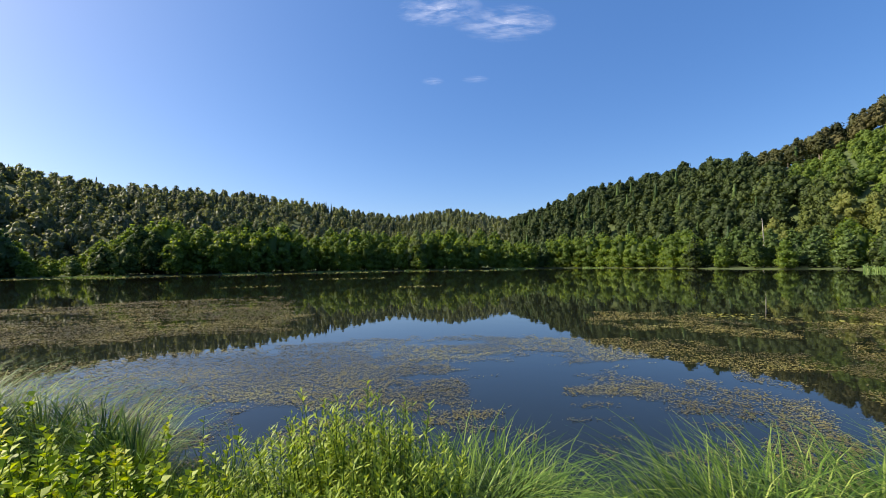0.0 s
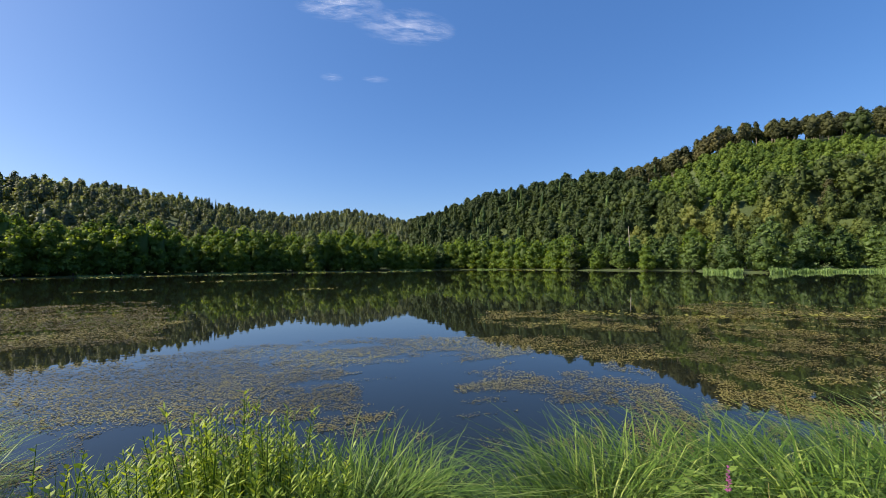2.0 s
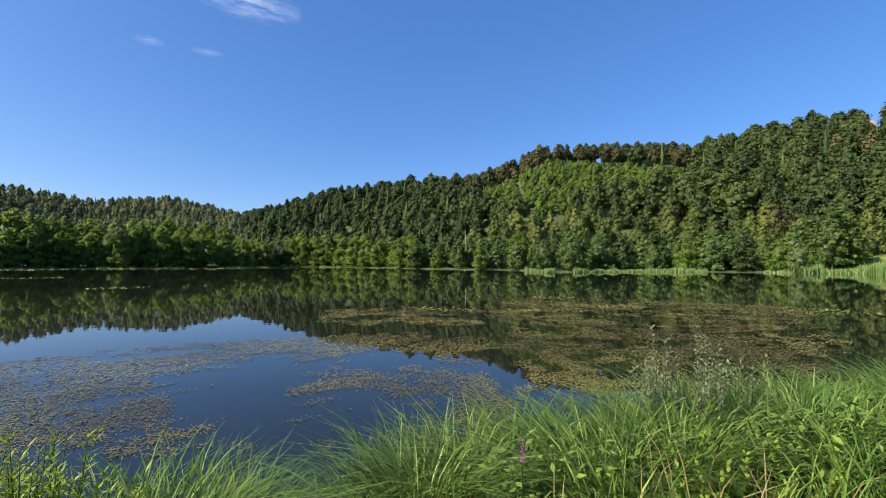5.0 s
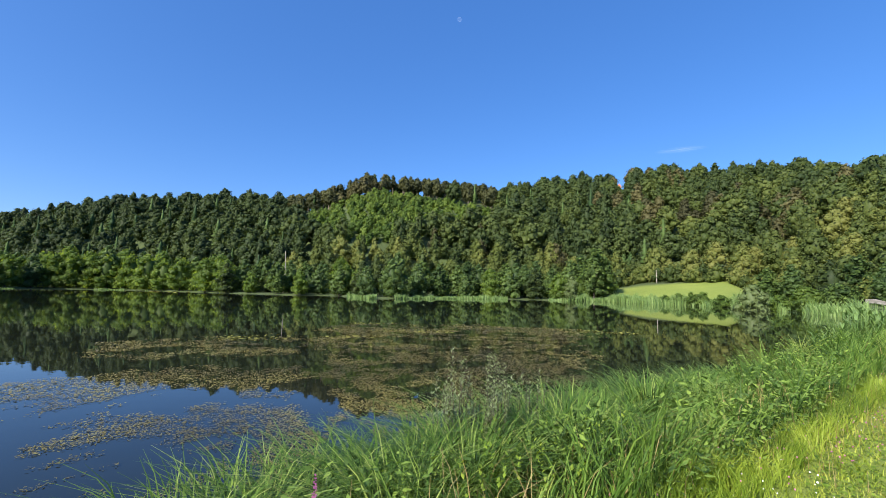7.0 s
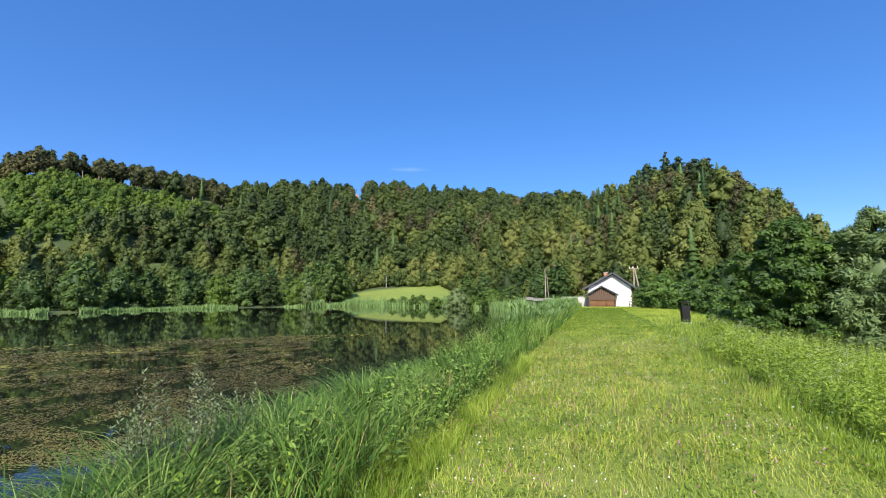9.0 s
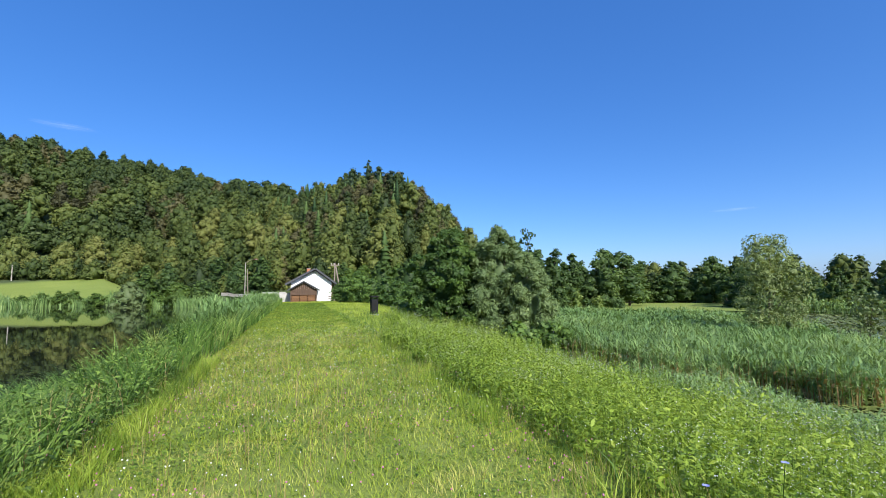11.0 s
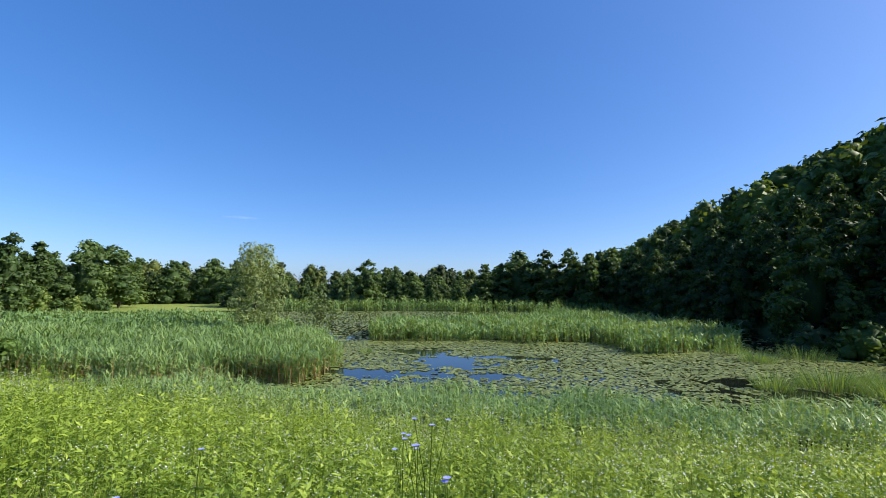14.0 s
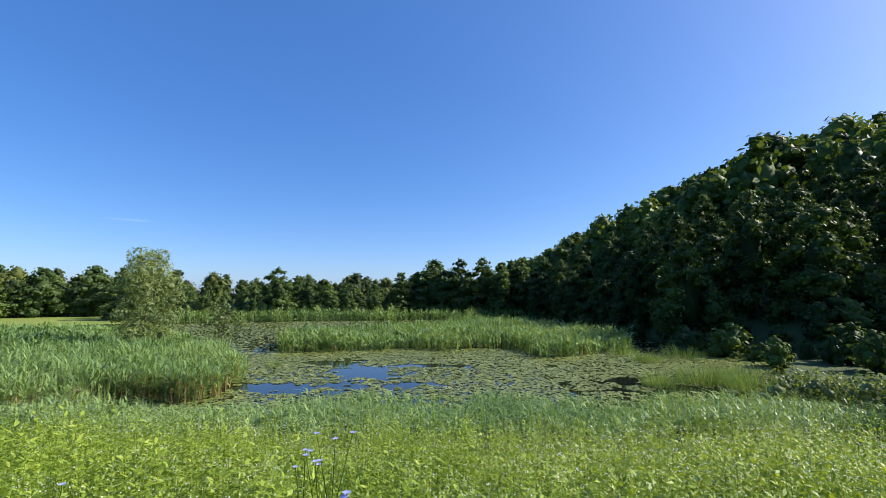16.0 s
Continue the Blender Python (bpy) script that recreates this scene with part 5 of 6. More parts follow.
def weed_cover(a, r):
    """How thickly pondweed lies on the lake at a bearing and distance."""
    xy = polar(a, r)
    fine = value_noise(xy[:, 0] * 0.8, xy[:, 1], 0.35, 1)
    mid = value_noise(xy[:, 0] * 0.6, xy[:, 1], 1.1, 2)
    wide = value_noise(xy[:, 0] * 0.4, xy[:, 1] * 1.1, 3.6, 6)
    streak = 0.6 * value_noise(a * 0.35, r * 1.0, 1.5, 61) + 0.4 * value_noise(a * 0.8, r * 2.2, 1.5, 62)
    f = np.where(a > 32, 0.26 * fine + 0.22 * mid + 0.52 * streak, 0.30 * fine + 0.32 * mid + 0.38 * wide)
    band = lambda q, lo, hi, soft: np.clip((q - lo) / soft, 0, 1) * np.clip((hi - q) / soft, 0, 1)
    left = band(a, -80, -12, 8) * band(r, 15.5, 45, 5)
    right = band(a, 14, 46, 5) * band(r, 15.0, 28, 4)
    brown = band(a, 36, 78, 6) * band(r, 6.0, 36, 4)
    sparse = band(a, -70, 46, 8) * band(r, 4.0, 17.5, 2.5)
    patch = band(a, 17, 42, 5) * band(r, 7.0, 12.5, 1.6)
    open_w = band(a, 0, 18, 5) * band(r, 7.6, 13.5, 1.5) + band(a, -14, 20, 6) * band(r, 11.0, 16, 2) * 0.5
    want = np.maximum.reduce([left * 0.60, right * 0.55, brown * 0.52, sparse * 0.57, patch * 0.62])
    return f, want * (1 - 0.40 * np.clip(open_w, 0, 1))


n = 900000
a, r = g.uniform(-62, 80, n), np.exp(g.uniform(math.log(4.2), math.log(47), n))
f, want = weed_cover(a, r)
v_ = r * np.cos(np.radians(a - 17))
loose = np.where((a < 40) & (r < 16), 0.5, 0.85)
keep = (g.uniform(size=n) < loose * np.clip((f - (1 - want) + 0.06) / 0.16, 0, 1)) & (v_ > 4.3)
floating("pondweed", "brown and olive pondweed floating in patches on the lake", a, r, keep, lambda r: 0.022 + 0.0036 * r, 0.30, LAKE_Z, M_weed, g)
# thin yellow-green mats farther out
a, r = g.uniform(-60, 92, 60000), np.exp(g.uniform(math.log(22), math.log(190), 60000))
xy = polar(a, r)
streak = value_noise(a * 1.2, r * 0.9, 6, 9) * 0.6 + value_noise(a * 3, r * 2, 5, 10) * 0.4
rs_ = np.interp(a, LAND[:, 0], LAND[:, 1])
shoreband = (a < 26) & (r > rs_ - 26) & (streak > 0.42)
spots = np.zeros(len(a), bool)
for a0, r0, da, dr in ((33.5, 24, 5, 1.2), (30, 21, 6, 0.8), (75, 31, 5.5, 1.2), (44, 24, 4, 0.8), (52, 27, 6, 0.9), (-23, 62, 4, 2), (-12, 90, 6, 3), (-3, 52, 3, 1.5), (47, 33, 3, 0.8)):
    spots |= (np.abs(a - a0) / da) ** 2 + (np.abs(r - r0) / dr) ** 2 < 0.6 + 0.6 * streak
keep = (shoreband | spots) & (r < rs_ - 1)
floating("yellow_pondweed", "yellow-green mats of pondweed reaching over the lake", a, r, keep, lambda r: 0.10 + 0.005 * r, 0.5, LAKE_Z, M_mat, g, 0.2)

# lily pads
a, r = g.uniform(158, 228, 12000), np.sqrt(g.uniform(14 ** 2, 76 ** 2, 12000))
a2, r2 = g.uniform(158, 230, 38000), np.sqrt(g.uniform(14 ** 2, 34 ** 2, 38000))
a3, r3 = g.uniform(163, 186, 9000), np.sqrt(g.uniform(27 ** 2, 74 ** 2, 9000))
a, r = np.concatenate([a, a2, a3]), np.concatenate([r, r2, r3])
xy = polar(a, r)
dens = 0.36 * value_noise(xy[:, 0] * 0.7, xy[:, 1], 2.4, 14) + 0.28 * value_noise(xy[:, 0] * 0.5, xy[:, 1], 6, 15) + 0.36 * value_noise(xy[:, 0], xy[:, 1], 0.42, 17)
px_, py_ = r * np.sin(np.radians(a - 184)), r * np.cos(np.radians(a - 184))


def pool(x0, y0, lx, ly, slant):
    """An opening among the pads, longer one way, its rim frayed."""
    dx, dy = px_ - x0, py_ - y0
    return np.exp(-((dx / lx) ** 2 + ((dy - slant * dx) / ly) ** 2) ** 1.5)


gap = np.maximum.reduce([pool(0.3, 24.5, 2.4, 2.6, -0.55), pool(-1.8, 27.2, 2.4, 1.0, -0.2), pool(3.6, 25.4, 3.0, 0.7, -0.1), pool(9.6, 24.0, 2.6, 1.1, -0.25), pool(-3.6, 20.5, 2.0, 1.0, -0.3),
                         0.75 * pool(2.5, 20.0, 1.5, 0.7, -0.2), 0.8 * pool(12.5, 19.5, 1.3, 0.9, 0.1)])
keep = (dens > np.interp(r, [15, 30, 45], [0.36, 0.30, 0.22]) + 0.37 * gap * (0.5 + 0.9 * value_noise(xy[:, 0], xy[:, 1], 1.3, 16))) & (ground_z(xy[:, 0], xy[:, 1]) < MARSH_Z - 0.1)
a, r = a[keep], r[keep]
n = len(a)
rad = g.uniform(0.05, 0.115, n) * (0.66 + r * 0.014)
ang = g.uniform(0, 6.28, n)[:, None] + np.linspace(0.25, 6.03, 8)[None]
c = np.column_stack([polar(a, r), MARSH_Z + g.uniform(0.006, 0.03, n)])
v = np.stack([c[:, None, 0] + rad[:, None] * np.cos(ang), c[:, None, 1] + rad[:, None] * np.sin(ang),
              c[:, None, 2] + g.normal(0, 0.010, (n, 8)) + 0.18 * rad[:, None] * np.cos(ang * 1 + g.uniform(0, 6, (n, 1))) * (g.uniform(size=(n, 1)) < 0.3)], -1)
f = np.array([[0, 1, 2, 3], [0, 3, 4, 7], [4, 5, 6, 7]])[None] + (np.arange(n) * 8)[:, None, None]
s = Soup().add(v.reshape(-1, 3), f.reshape(-1, 4), np.repeat(g.uniform(0, 1, n), 8))
tagged(new("lily_pads", s.mesh("lily_pads", M_pad)), "yellow-green lily pads crowding the pond", "water lilies", kind="stuff")

# ---------------------------------------------------------------- grass and herbs of the dam
g = np.random.default_rng(51)


def uv_xy(u, v):
    return np.column_stack([u * AX[0] + v * PX[0], u * AX[1] + v * PX[1]])


def sprigs(g, u0, u1, v0, v1, n, power=1.0):
    """Random places on the dam, thicker near the viewpoint."""
    u = u0 + (u1 - u0) * g.uniform(0, 1, n) ** power
    v = g.uniform(v0, v1, n)
    xy = uv_xy(u, v)
    return np.column_stack([xy, ground_z(xy[:, 0], xy[:, 1]) - 0.01]), np.hypot(u, v)


s = Soup()
for u0, u1, n, h, w in ((-12, -1.2, 16000, 0.09, 0.009), (-1.8, 6, 36000, 0.075, 0.006), (5.5, 14, 22000, 0.075, 0.011), (13, 30, 17000, 0.08, 0.022), (28, 72, 14000, 0.09, 0.045)):
    b, r = sprigs(g, u0, u1, -3.0, 2.2, n)
    tint = np.clip(0.02 + 0.45 * value_noise(b[:, 0], b[:, 1], 0.9, 21) + 0.5 * value_noise(b[:, 0], b[:, 1], 0.22, 29) + g.uniform(-0.25, 0.3, n), 0, 1)
    hh = h * g.uniform(0.5, 1.5, n) * (0.7 + 0.6 * value_noise(b[:, 0], b[:, 1], 0.5, 22))
    v, f = blades(b, hh, g.uniform(0, 6.28, n), g.uniform(0.3, 1.6, n), w * g.uniform(0.7, 1.3, n), 2 if u0 < 6 else 1, 0.1)
    s.add(v, f, np.repeat(tint, 6 if u0 < 6 else 4))
b, r = sprigs(g, 14, 66, -9.0, -3.0, 16000)
v, f = blades(b, g.uniform(0.08, 0.2, len(b)), g.uniform(0, 6.28, len(b)), g.uniform(0.2, 1.0, len(b)), 0.035, 1)
s.add(v, f, np.repeat(np.clip(0.5 * value_noise(b[:, 0], b[:, 1], 2.0, 28) + g.uniform(0, 0.4, len(b)), 0, 1), 4))
tagged(new("meadow_grass", s.mesh("meadow_grass", M_grass)), "sunlit short meadow grass on top of the dam", "grass", kind="stuff")

# clover leaves and flower heads in the meadow
b, r = (np.concatenate(q) for q in zip(sprigs(g, -3, 60, -3.0, 2.2, 90000, 2.2), sprigs(g, -12, -3, -3.0, 2.2, 26000), sprigs(g, -4, -2, -3.0, 2.2, 5000)))
keep = value_noise(b[:, 0], b[:, 1], 0.5, 23) > g.uniform(0.2, 0.55, len(b))
r = r[keep]
b = b[keep]
n = len(b)
b[:, 2] += g.uniform(0.02, 0.11, n)
h = g.uniform(0, 6.28, n)
v, f = leaves(b, np.column_stack([np.cos(h), np.sin(h), g.normal(0.1, 0.2, n)]), np.column_stack([g.normal(0, 0.3, n), g.normal(0, 0.3, n), np.ones(n)]), g.uniform(0.020, 0.038, n) * (1 + 0.06 * r), g.uniform(0.016, 0.028, n) * (1 + 0.06 * r))
s = Soup().add(v, f, np.repeat(g.uniform(0, 0.8, n), 4))
tagged(new("clover_leaves", s.mesh("clover_leaves", M_clover)), "green clover leaves low in the meadow", "clover", kind="stuff")


def flower_heads(name, label, b, size, mat, g, lift):
    s = Soup()
    for p_ in b:
        q = size * g.uniform(0.7, 1.2)
        v, f = blob(p_ + np.array([0, 0, lift * g.uniform(0.7, 1.2)]), (q, q, q * 0.9), 5, 4, 0.2, g)
        s.add(v, f, 0.5)
    return tagged(new(name, s.mesh(name, mat)), label, "flowers", kind="stuff")


b, r = sprigs(g, -0.5, 20, -3.0, 2.3, 1900, 1.3)
keep = value_noise(b[:, 0], b[:, 1], 0.9, 24) > 0.52
flower_heads("clover_heads", "faded pink clover heads in the meadow", b[keep], 0.0085, M_pink, g, 0.17)
b, r = sprigs(g, -0.5, 20, -3.0, 2.0, 1500, 1.3)
flower_heads("white_clover_heads", "small white clover heads in the meadow", b[value_noise(b[:, 0], b[:, 1], 0.8, 25) > 0.4], 0.0075, M_white, g, 0.12)
b, r = sprigs(g, -1, 16, -3.2, 1.9, 5200, 1.2)
b = b[value_noise(b[:, 0], b[:, 1], 1.3, 27) > 0.42]
n = len(b)
v, f = blades(b, g.uniform(0.14, 0.34, n), g.uniform(0, 6.28, n), g.uniform(0.05, 0.4, n), 0.004, 2)
tagged(new("seed_stalks", Soup().add(v, f, np.repeat(g.uniform(0.2, 1, n), 6)).mesh("seed_stalks", M_drystem)), "thin dry tan seed stalks over the meadow", "grass", kind="stuff")
b, r = sprigs(g, 2, 26, -2.5, 2.4, 26)
flower_heads("buttercups", "a few yellow buttercups in the grass", b, 0.011, M_yellow, g, 0.2)


def tall_grass(name, label, b, g, h, w, mat, lean=(0.15, 0.7), droop=0.2, segs=3, kind="grass"):
    n = len(b)
    tint = np.clip(-0.2 + 1.2 * value_noise(b[:, 0], b[:, 1], 0.45, 31) + g.uniform(-0.15, 0.25, n), 0, 1)
    hh = h * g.uniform(0.5, 1.15, n) * (0.35 + 1.1 * value_noise(b[:, 0], b[:, 1], 0.8, 32))
    hd = 9.0 * value_noise(b[:, 0], b[:, 1], 0.55, 33) + g.normal(0, 1.3, n)
    v, f = blades(b, hh, hd, g.uniform(*lean, n), w * g.uniform(0.7, 1.3, n), segs, droop, g.uniform(0, 6.28, n))
    s = Soup().add(v, f, np.repeat(tint, 2 * segs + 2))
    return tagged(new(name, s.mesh(name, mat)), label, kind, kind="stuff")


# lake-side bank
b1, _ = sprigs(g, 1.8, 9, 1.9, 4.5, 4600)
b2, _ = sprigs(g, 9, 24, 1.8, 4.5, 6500)
tall_grass("bank_grass", "tall arching green grass on the lake bank", b1, g, 0.9, 0.014, M_sedge)
tall_grass("bank_grass", "tall green grass farther along the lake bank", b2, g, 0.95, 0.024, M_sedge, (0.15, 0.7), 0.2, 2)
b3, _ = sprigs(g, 24, 66, 1.7, 4.6, 9000)
tall_grass("bank_grass", "tall green grass at the far end of the bank", b3, g, 0.9, 0.04, M_sedge, (0.15, 0.7), 0.2, 2)
b4, _ = sprigs(g, 19, 62, 2.0, 4.4, 4200)
s_xy = b4[:, :2]
reed_bed("bank_reed_stand", "grey-green reeds on the lake bank", s_xy, g, 1.35, 0.045, REED, 4)
b5, _ = sprigs(g, -9, 2.0, 2.3, 4.5, 8000)
tall_grass("bank_grass", "tall green grass low on the near bank", b5, g, 0.55, 0.008, M_sedge)
b6, _ = sprigs(g, 1.0, 12, 1.5, 2.3, 9000)
tall_grass("meadow_edge_grass", "yellow-green uncut grass at the edge of the meadow", b6, g, 0.30, 0.007, M_herb)

b, r = sprigs(g, 1.2, 18, 1.7, 4.0, 2600, 1.2)
b = b[value_noise(b[:, 0], b[:, 1], 1.2, 45) > 0.45]
n = len(b)
s = Soup()
hgt = g.uniform(0.3, 0.85, n)
for k in range(9):
    h = g.uniform(0, 6.28, n)
    ln = g.uniform(0.04, 0.10, n)
    v, f = leaves(b + np.column_stack([g.normal(0, 0.03, n), g.normal(0, 0.03, n), hgt * (k + 1) / 9]), np.column_stack([np.cos(h), np.sin(h), g.uniform(-0.2, 0.7, n)]),
                  np.column_stack([g.normal(0, 0.4, n), g.normal(0, 0.4, n), np.ones(n)]), ln, ln * 0.42)
    s.add(v, f, np.repeat(g.uniform(0, 1, n), 4))
tagged(new("bank_herbs", s.mesh("bank_herbs", M_bush)), "leafy dark green herbs mixed into the bank grass", "herbs", kind="stuff")
b, r = sprigs(g, 1.5, 16, 1.8, 4.2, 700, 1.2)
n = len(b)
v, f = blades(b, g.uniform(0.4, 0.95, n), g.uniform(0, 6.28, n), g.uniform(0.1, 0.8, n), 0.008, 3, 0.3)
tagged(new("dry_bank_grass", Soup().add(v, f, np.repeat(g.uniform(0.3, 1, n), 8)).mesh("dry_bank_grass", M_drystem)), "scattered dry tan grass stems on the bank", "grass", kind="stuff")

# marsh-side slope: fleabane, grasses
b, r = sprigs(g, -14, 30, -9.6, -2.7, 24000)
bu, bv = b[:, 0] * AX[0] + b[:, 1] * AX[1], b[:, 0] * PX[0] + b[:, 1] * PX[1]
keep = (g.uniform(size=len(r)) < np.clip(1.15 - r / 26, 0.18, 1)) & (b[:, 2] > -1.9) & ~((bu > 15) & (bv > -2.8 - 0.25 * (bu - 15)))
b, r = b[keep], r[keep]
n = len(b)
hgt = g.uniform(0.55, 0.95, n) * (0.45 + 0.6 * value_noise(b[:, 0], b[:, 1], 0.9, 46) + 0.5 * value_noise(b[:, 0], b[:, 1], 0.35, 47)) * np.interp(b[:, 0] * PX[0] + b[:, 1] * PX[1], [-9, -4.4, -3.4, -2.7], [1.0, 1.0, 0.85, 0.5])
s = Soup()
hd = g.uniform(0, 6.28, n)
v, f = blades(b, hgt, hd, 0.12, 0.005 + 0.0004 * r, 1)
s.add(v, f, np.repeat(g.uniform(0, 1, n), 4))
pt = g.uniform(0, 1, n)
for k in range(17):
    q = ((k + g.uniform(0, 1, n)) / 17) ** 0.75 * 0.99
    h = g.uniform(0, 6.28, n)
    c = b + np.column_stack([np.cos(hd) * 0.12 * hgt * q ** 1.8, np.sin(hd) * 0.12 * hgt * q ** 1.8, hgt * q])
    ln = g.uniform(0.04, 0.085, n) * np.where(pt > 0.8, 1.5, 1.0) * (1.25 - 0.65 * q) * (1 + 0.025 * r)
    v, f = leaves(c, np.column_stack([np.cos(h), np.sin(h), g.uniform(-0.1, 0.9, n)]), np.column_stack([g.normal(0, 0.4, n), g.normal(0, 0.4, n), np.ones(n)]), ln, ln * 0.36)
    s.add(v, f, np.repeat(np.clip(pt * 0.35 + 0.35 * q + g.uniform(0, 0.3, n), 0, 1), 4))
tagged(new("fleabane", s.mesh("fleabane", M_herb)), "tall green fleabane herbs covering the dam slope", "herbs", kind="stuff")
s = Soup()
bloom = value_noise(b[:, 0], b[:, 1], 1.1, 41) > 0.36
for k in range(6):
    ok = bloom & (g.uniform(size=n) < 0.7)
    m = int(ok.sum())
    c = b[ok] + np.column_stack([np.cos(hd[ok]) * 0.12 * hgt[ok] + g.normal(0, 0.06, m), np.sin(hd[ok]) * 0.12 * hgt[ok] + g.normal(0, 0.06, m), hgt[ok] * g.uniform(0.94, 1.05, m)])
    h = g.uniform(0, 6.28, m)
    sz = g.uniform(0.007, 0.0115, m) * (1 + 0.012 * r[ok])
    ax = np.column_stack([np.cos(h), np.sin(h), g.normal(0, 0.25, m)])
    v, f = leaves(c - ax * sz[:, None] * 0.5, ax, np.column_stack([g.normal(0, 0.5, m), g.normal(0, 0.5, m), np.ones(m)]), sz, sz, 0.1)
    s.add(v, f, 0.5)
tagged(new("fleabane_flowers", s.mesh("fleabane_flowers", M_white)), "tiny white fleabane flowers over the slope", "flowers", kind="stuff")
b, _ = sprigs(g, -14, 30, -10.5, -2.6, 10000)
tall_grass("slope_grass", "green grass among the herbs of the slope", b[b[:, 2] > -2.1], g, 0.48, 0.011, M_sedge, (0.1, 0.7), 0.2, 2)
b, _ = sprigs(g, -4, 14, -3.4, -2.2, 6000)
tall_grass("verge_grass", "uncut yellow-green grass along the meadow's edge", b, g, 0.30, 0.007, M_herb, (0.1, 0.6), 0.1, 2)

# ---------------------------------------------------------------- single plants of the near bank
def tussock(g, n, h, reach, w=0.007):
    """A sedge tussock: arching green blades over a skirt of dry ones."""
    ob = new("sedge_tussock")
    base = np.column_stack([g.normal(0, 0.13, n), g.normal(0, 0.13, n), np.zeros(n) - 0.03])
    hd = np.arctan2(base[:, 1], base[:, 0]) + g.normal(0, 0.6, n)
    v, f = blades(base, h * g.uniform(0.55, 1.15, n), hd, reach * g.uniform(0.3, 1.2, n), w * g.uniform(0.7, 1.3, n), 4, 0.35)
    child("green_tuft", Soup().add(v, f, np.repeat(np.clip(g.normal(0.45, 0.32, n), 0, 1), 10)).mesh("green_tuft", M_sedge), ob)
    m = n // 9
    hd = g.uniform(0, 6.28, m)
    v, f = blades(base[:m] * 1.15, h * g.uniform(0.25, 0.6, m), hd, reach * g.uniform(0.8, 2.2, m), w * 0.9, 3, 0.5)
    child("dry_skirt", Soup().add(v, f, np.repeat(g.uniform(0.2, 1, m), 8)).mesh("dry_skirt", M_drystem), ob, "dry tan old blades")
    return tagged(ob, "arching tussock of long green sedge on the lake bank", "sedge", "sedge tussocks on the lake bank")


g = np.random.default_rng(61)
TUS = [tussock(g, 400, 1.25, 0.85, 0.014), tussock(g, 400, 1.3, 0.7, 0.014), tussock(g, 380, 1.15, 1.05, 0.014)]
SPOTS = [(-40, 6.6, 1.0), (-36, 6.0, 0.95), (-44, 7.2, 1.05), (-47, 6.6, 1.05), (-33, 5.2, 0.8), (2, 3.6, 0.88), (6, 3.7, 0.86), (9.5, 3.7, 0.78), (-1.5, 3.9, 0.85), (12.5, 3.9, 0.62),
         (22, 3.7, 0.6), (26, 3.8, 0.85), (30, 3.7, 0.95), (34, 3.9, 0.98), (38, 4.0, 1.0), (42, 4.1, 1.05), (45.5, 4.3, 1.0), (49, 4.7, 1.05), (53, 4.6, 1.1), (57, 5.2, 1.15), (61, 5.0, 1.15),
         (65, 5.8, 1.15), (69, 6.4, 1.2), (73, 7.0, 1.15), (77, 8.2, 1.1), (80, 9.5, 1.1), (82.5, 11, 1.1), (84.5, 12.6, 1.1), (-8, 4.4, 0.7), (-24, 4.9, 0.6), (55, 6.2, 1.0), (75, 9.0, 1.1), (20, 3.2, 0.55),
         (47, 5.6, 1.0), (63, 6.9, 1.1), (67, 5.2, 1.1), (71, 5.6, 1.05), (59, 4.4, 0.95), (51, 3.9, 0.9), (74, 6.2, 1.0), (79, 7.4, 1.0), (81, 10.2, 1.05), (83.5, 9.0, 1.0), (86, 14, 1.0), (87.5, 16.5, 1.0), (85.5, 11.5, 0.95), (78, 10.5, 1.1), (70, 8.0, 1.1)]
for i, (a, r, sc) in enumerate(SPOTS):
    if i < 3:
        TUS[i].matrix_world = Matrix.Translation(on_ground(a, r)) @ Matrix.Diagonal((sc, sc, sc, 1))
    else:
        copy_thing(TUS[i % 3], Matrix.Translation(on_ground(a, r)) @ Matrix.Rotation(g.uniform(0, 6.28), 4, "Z") @ Matrix.Diagonal((sc / TUS[i % 3].scale[0],) * 3 + (1,)))


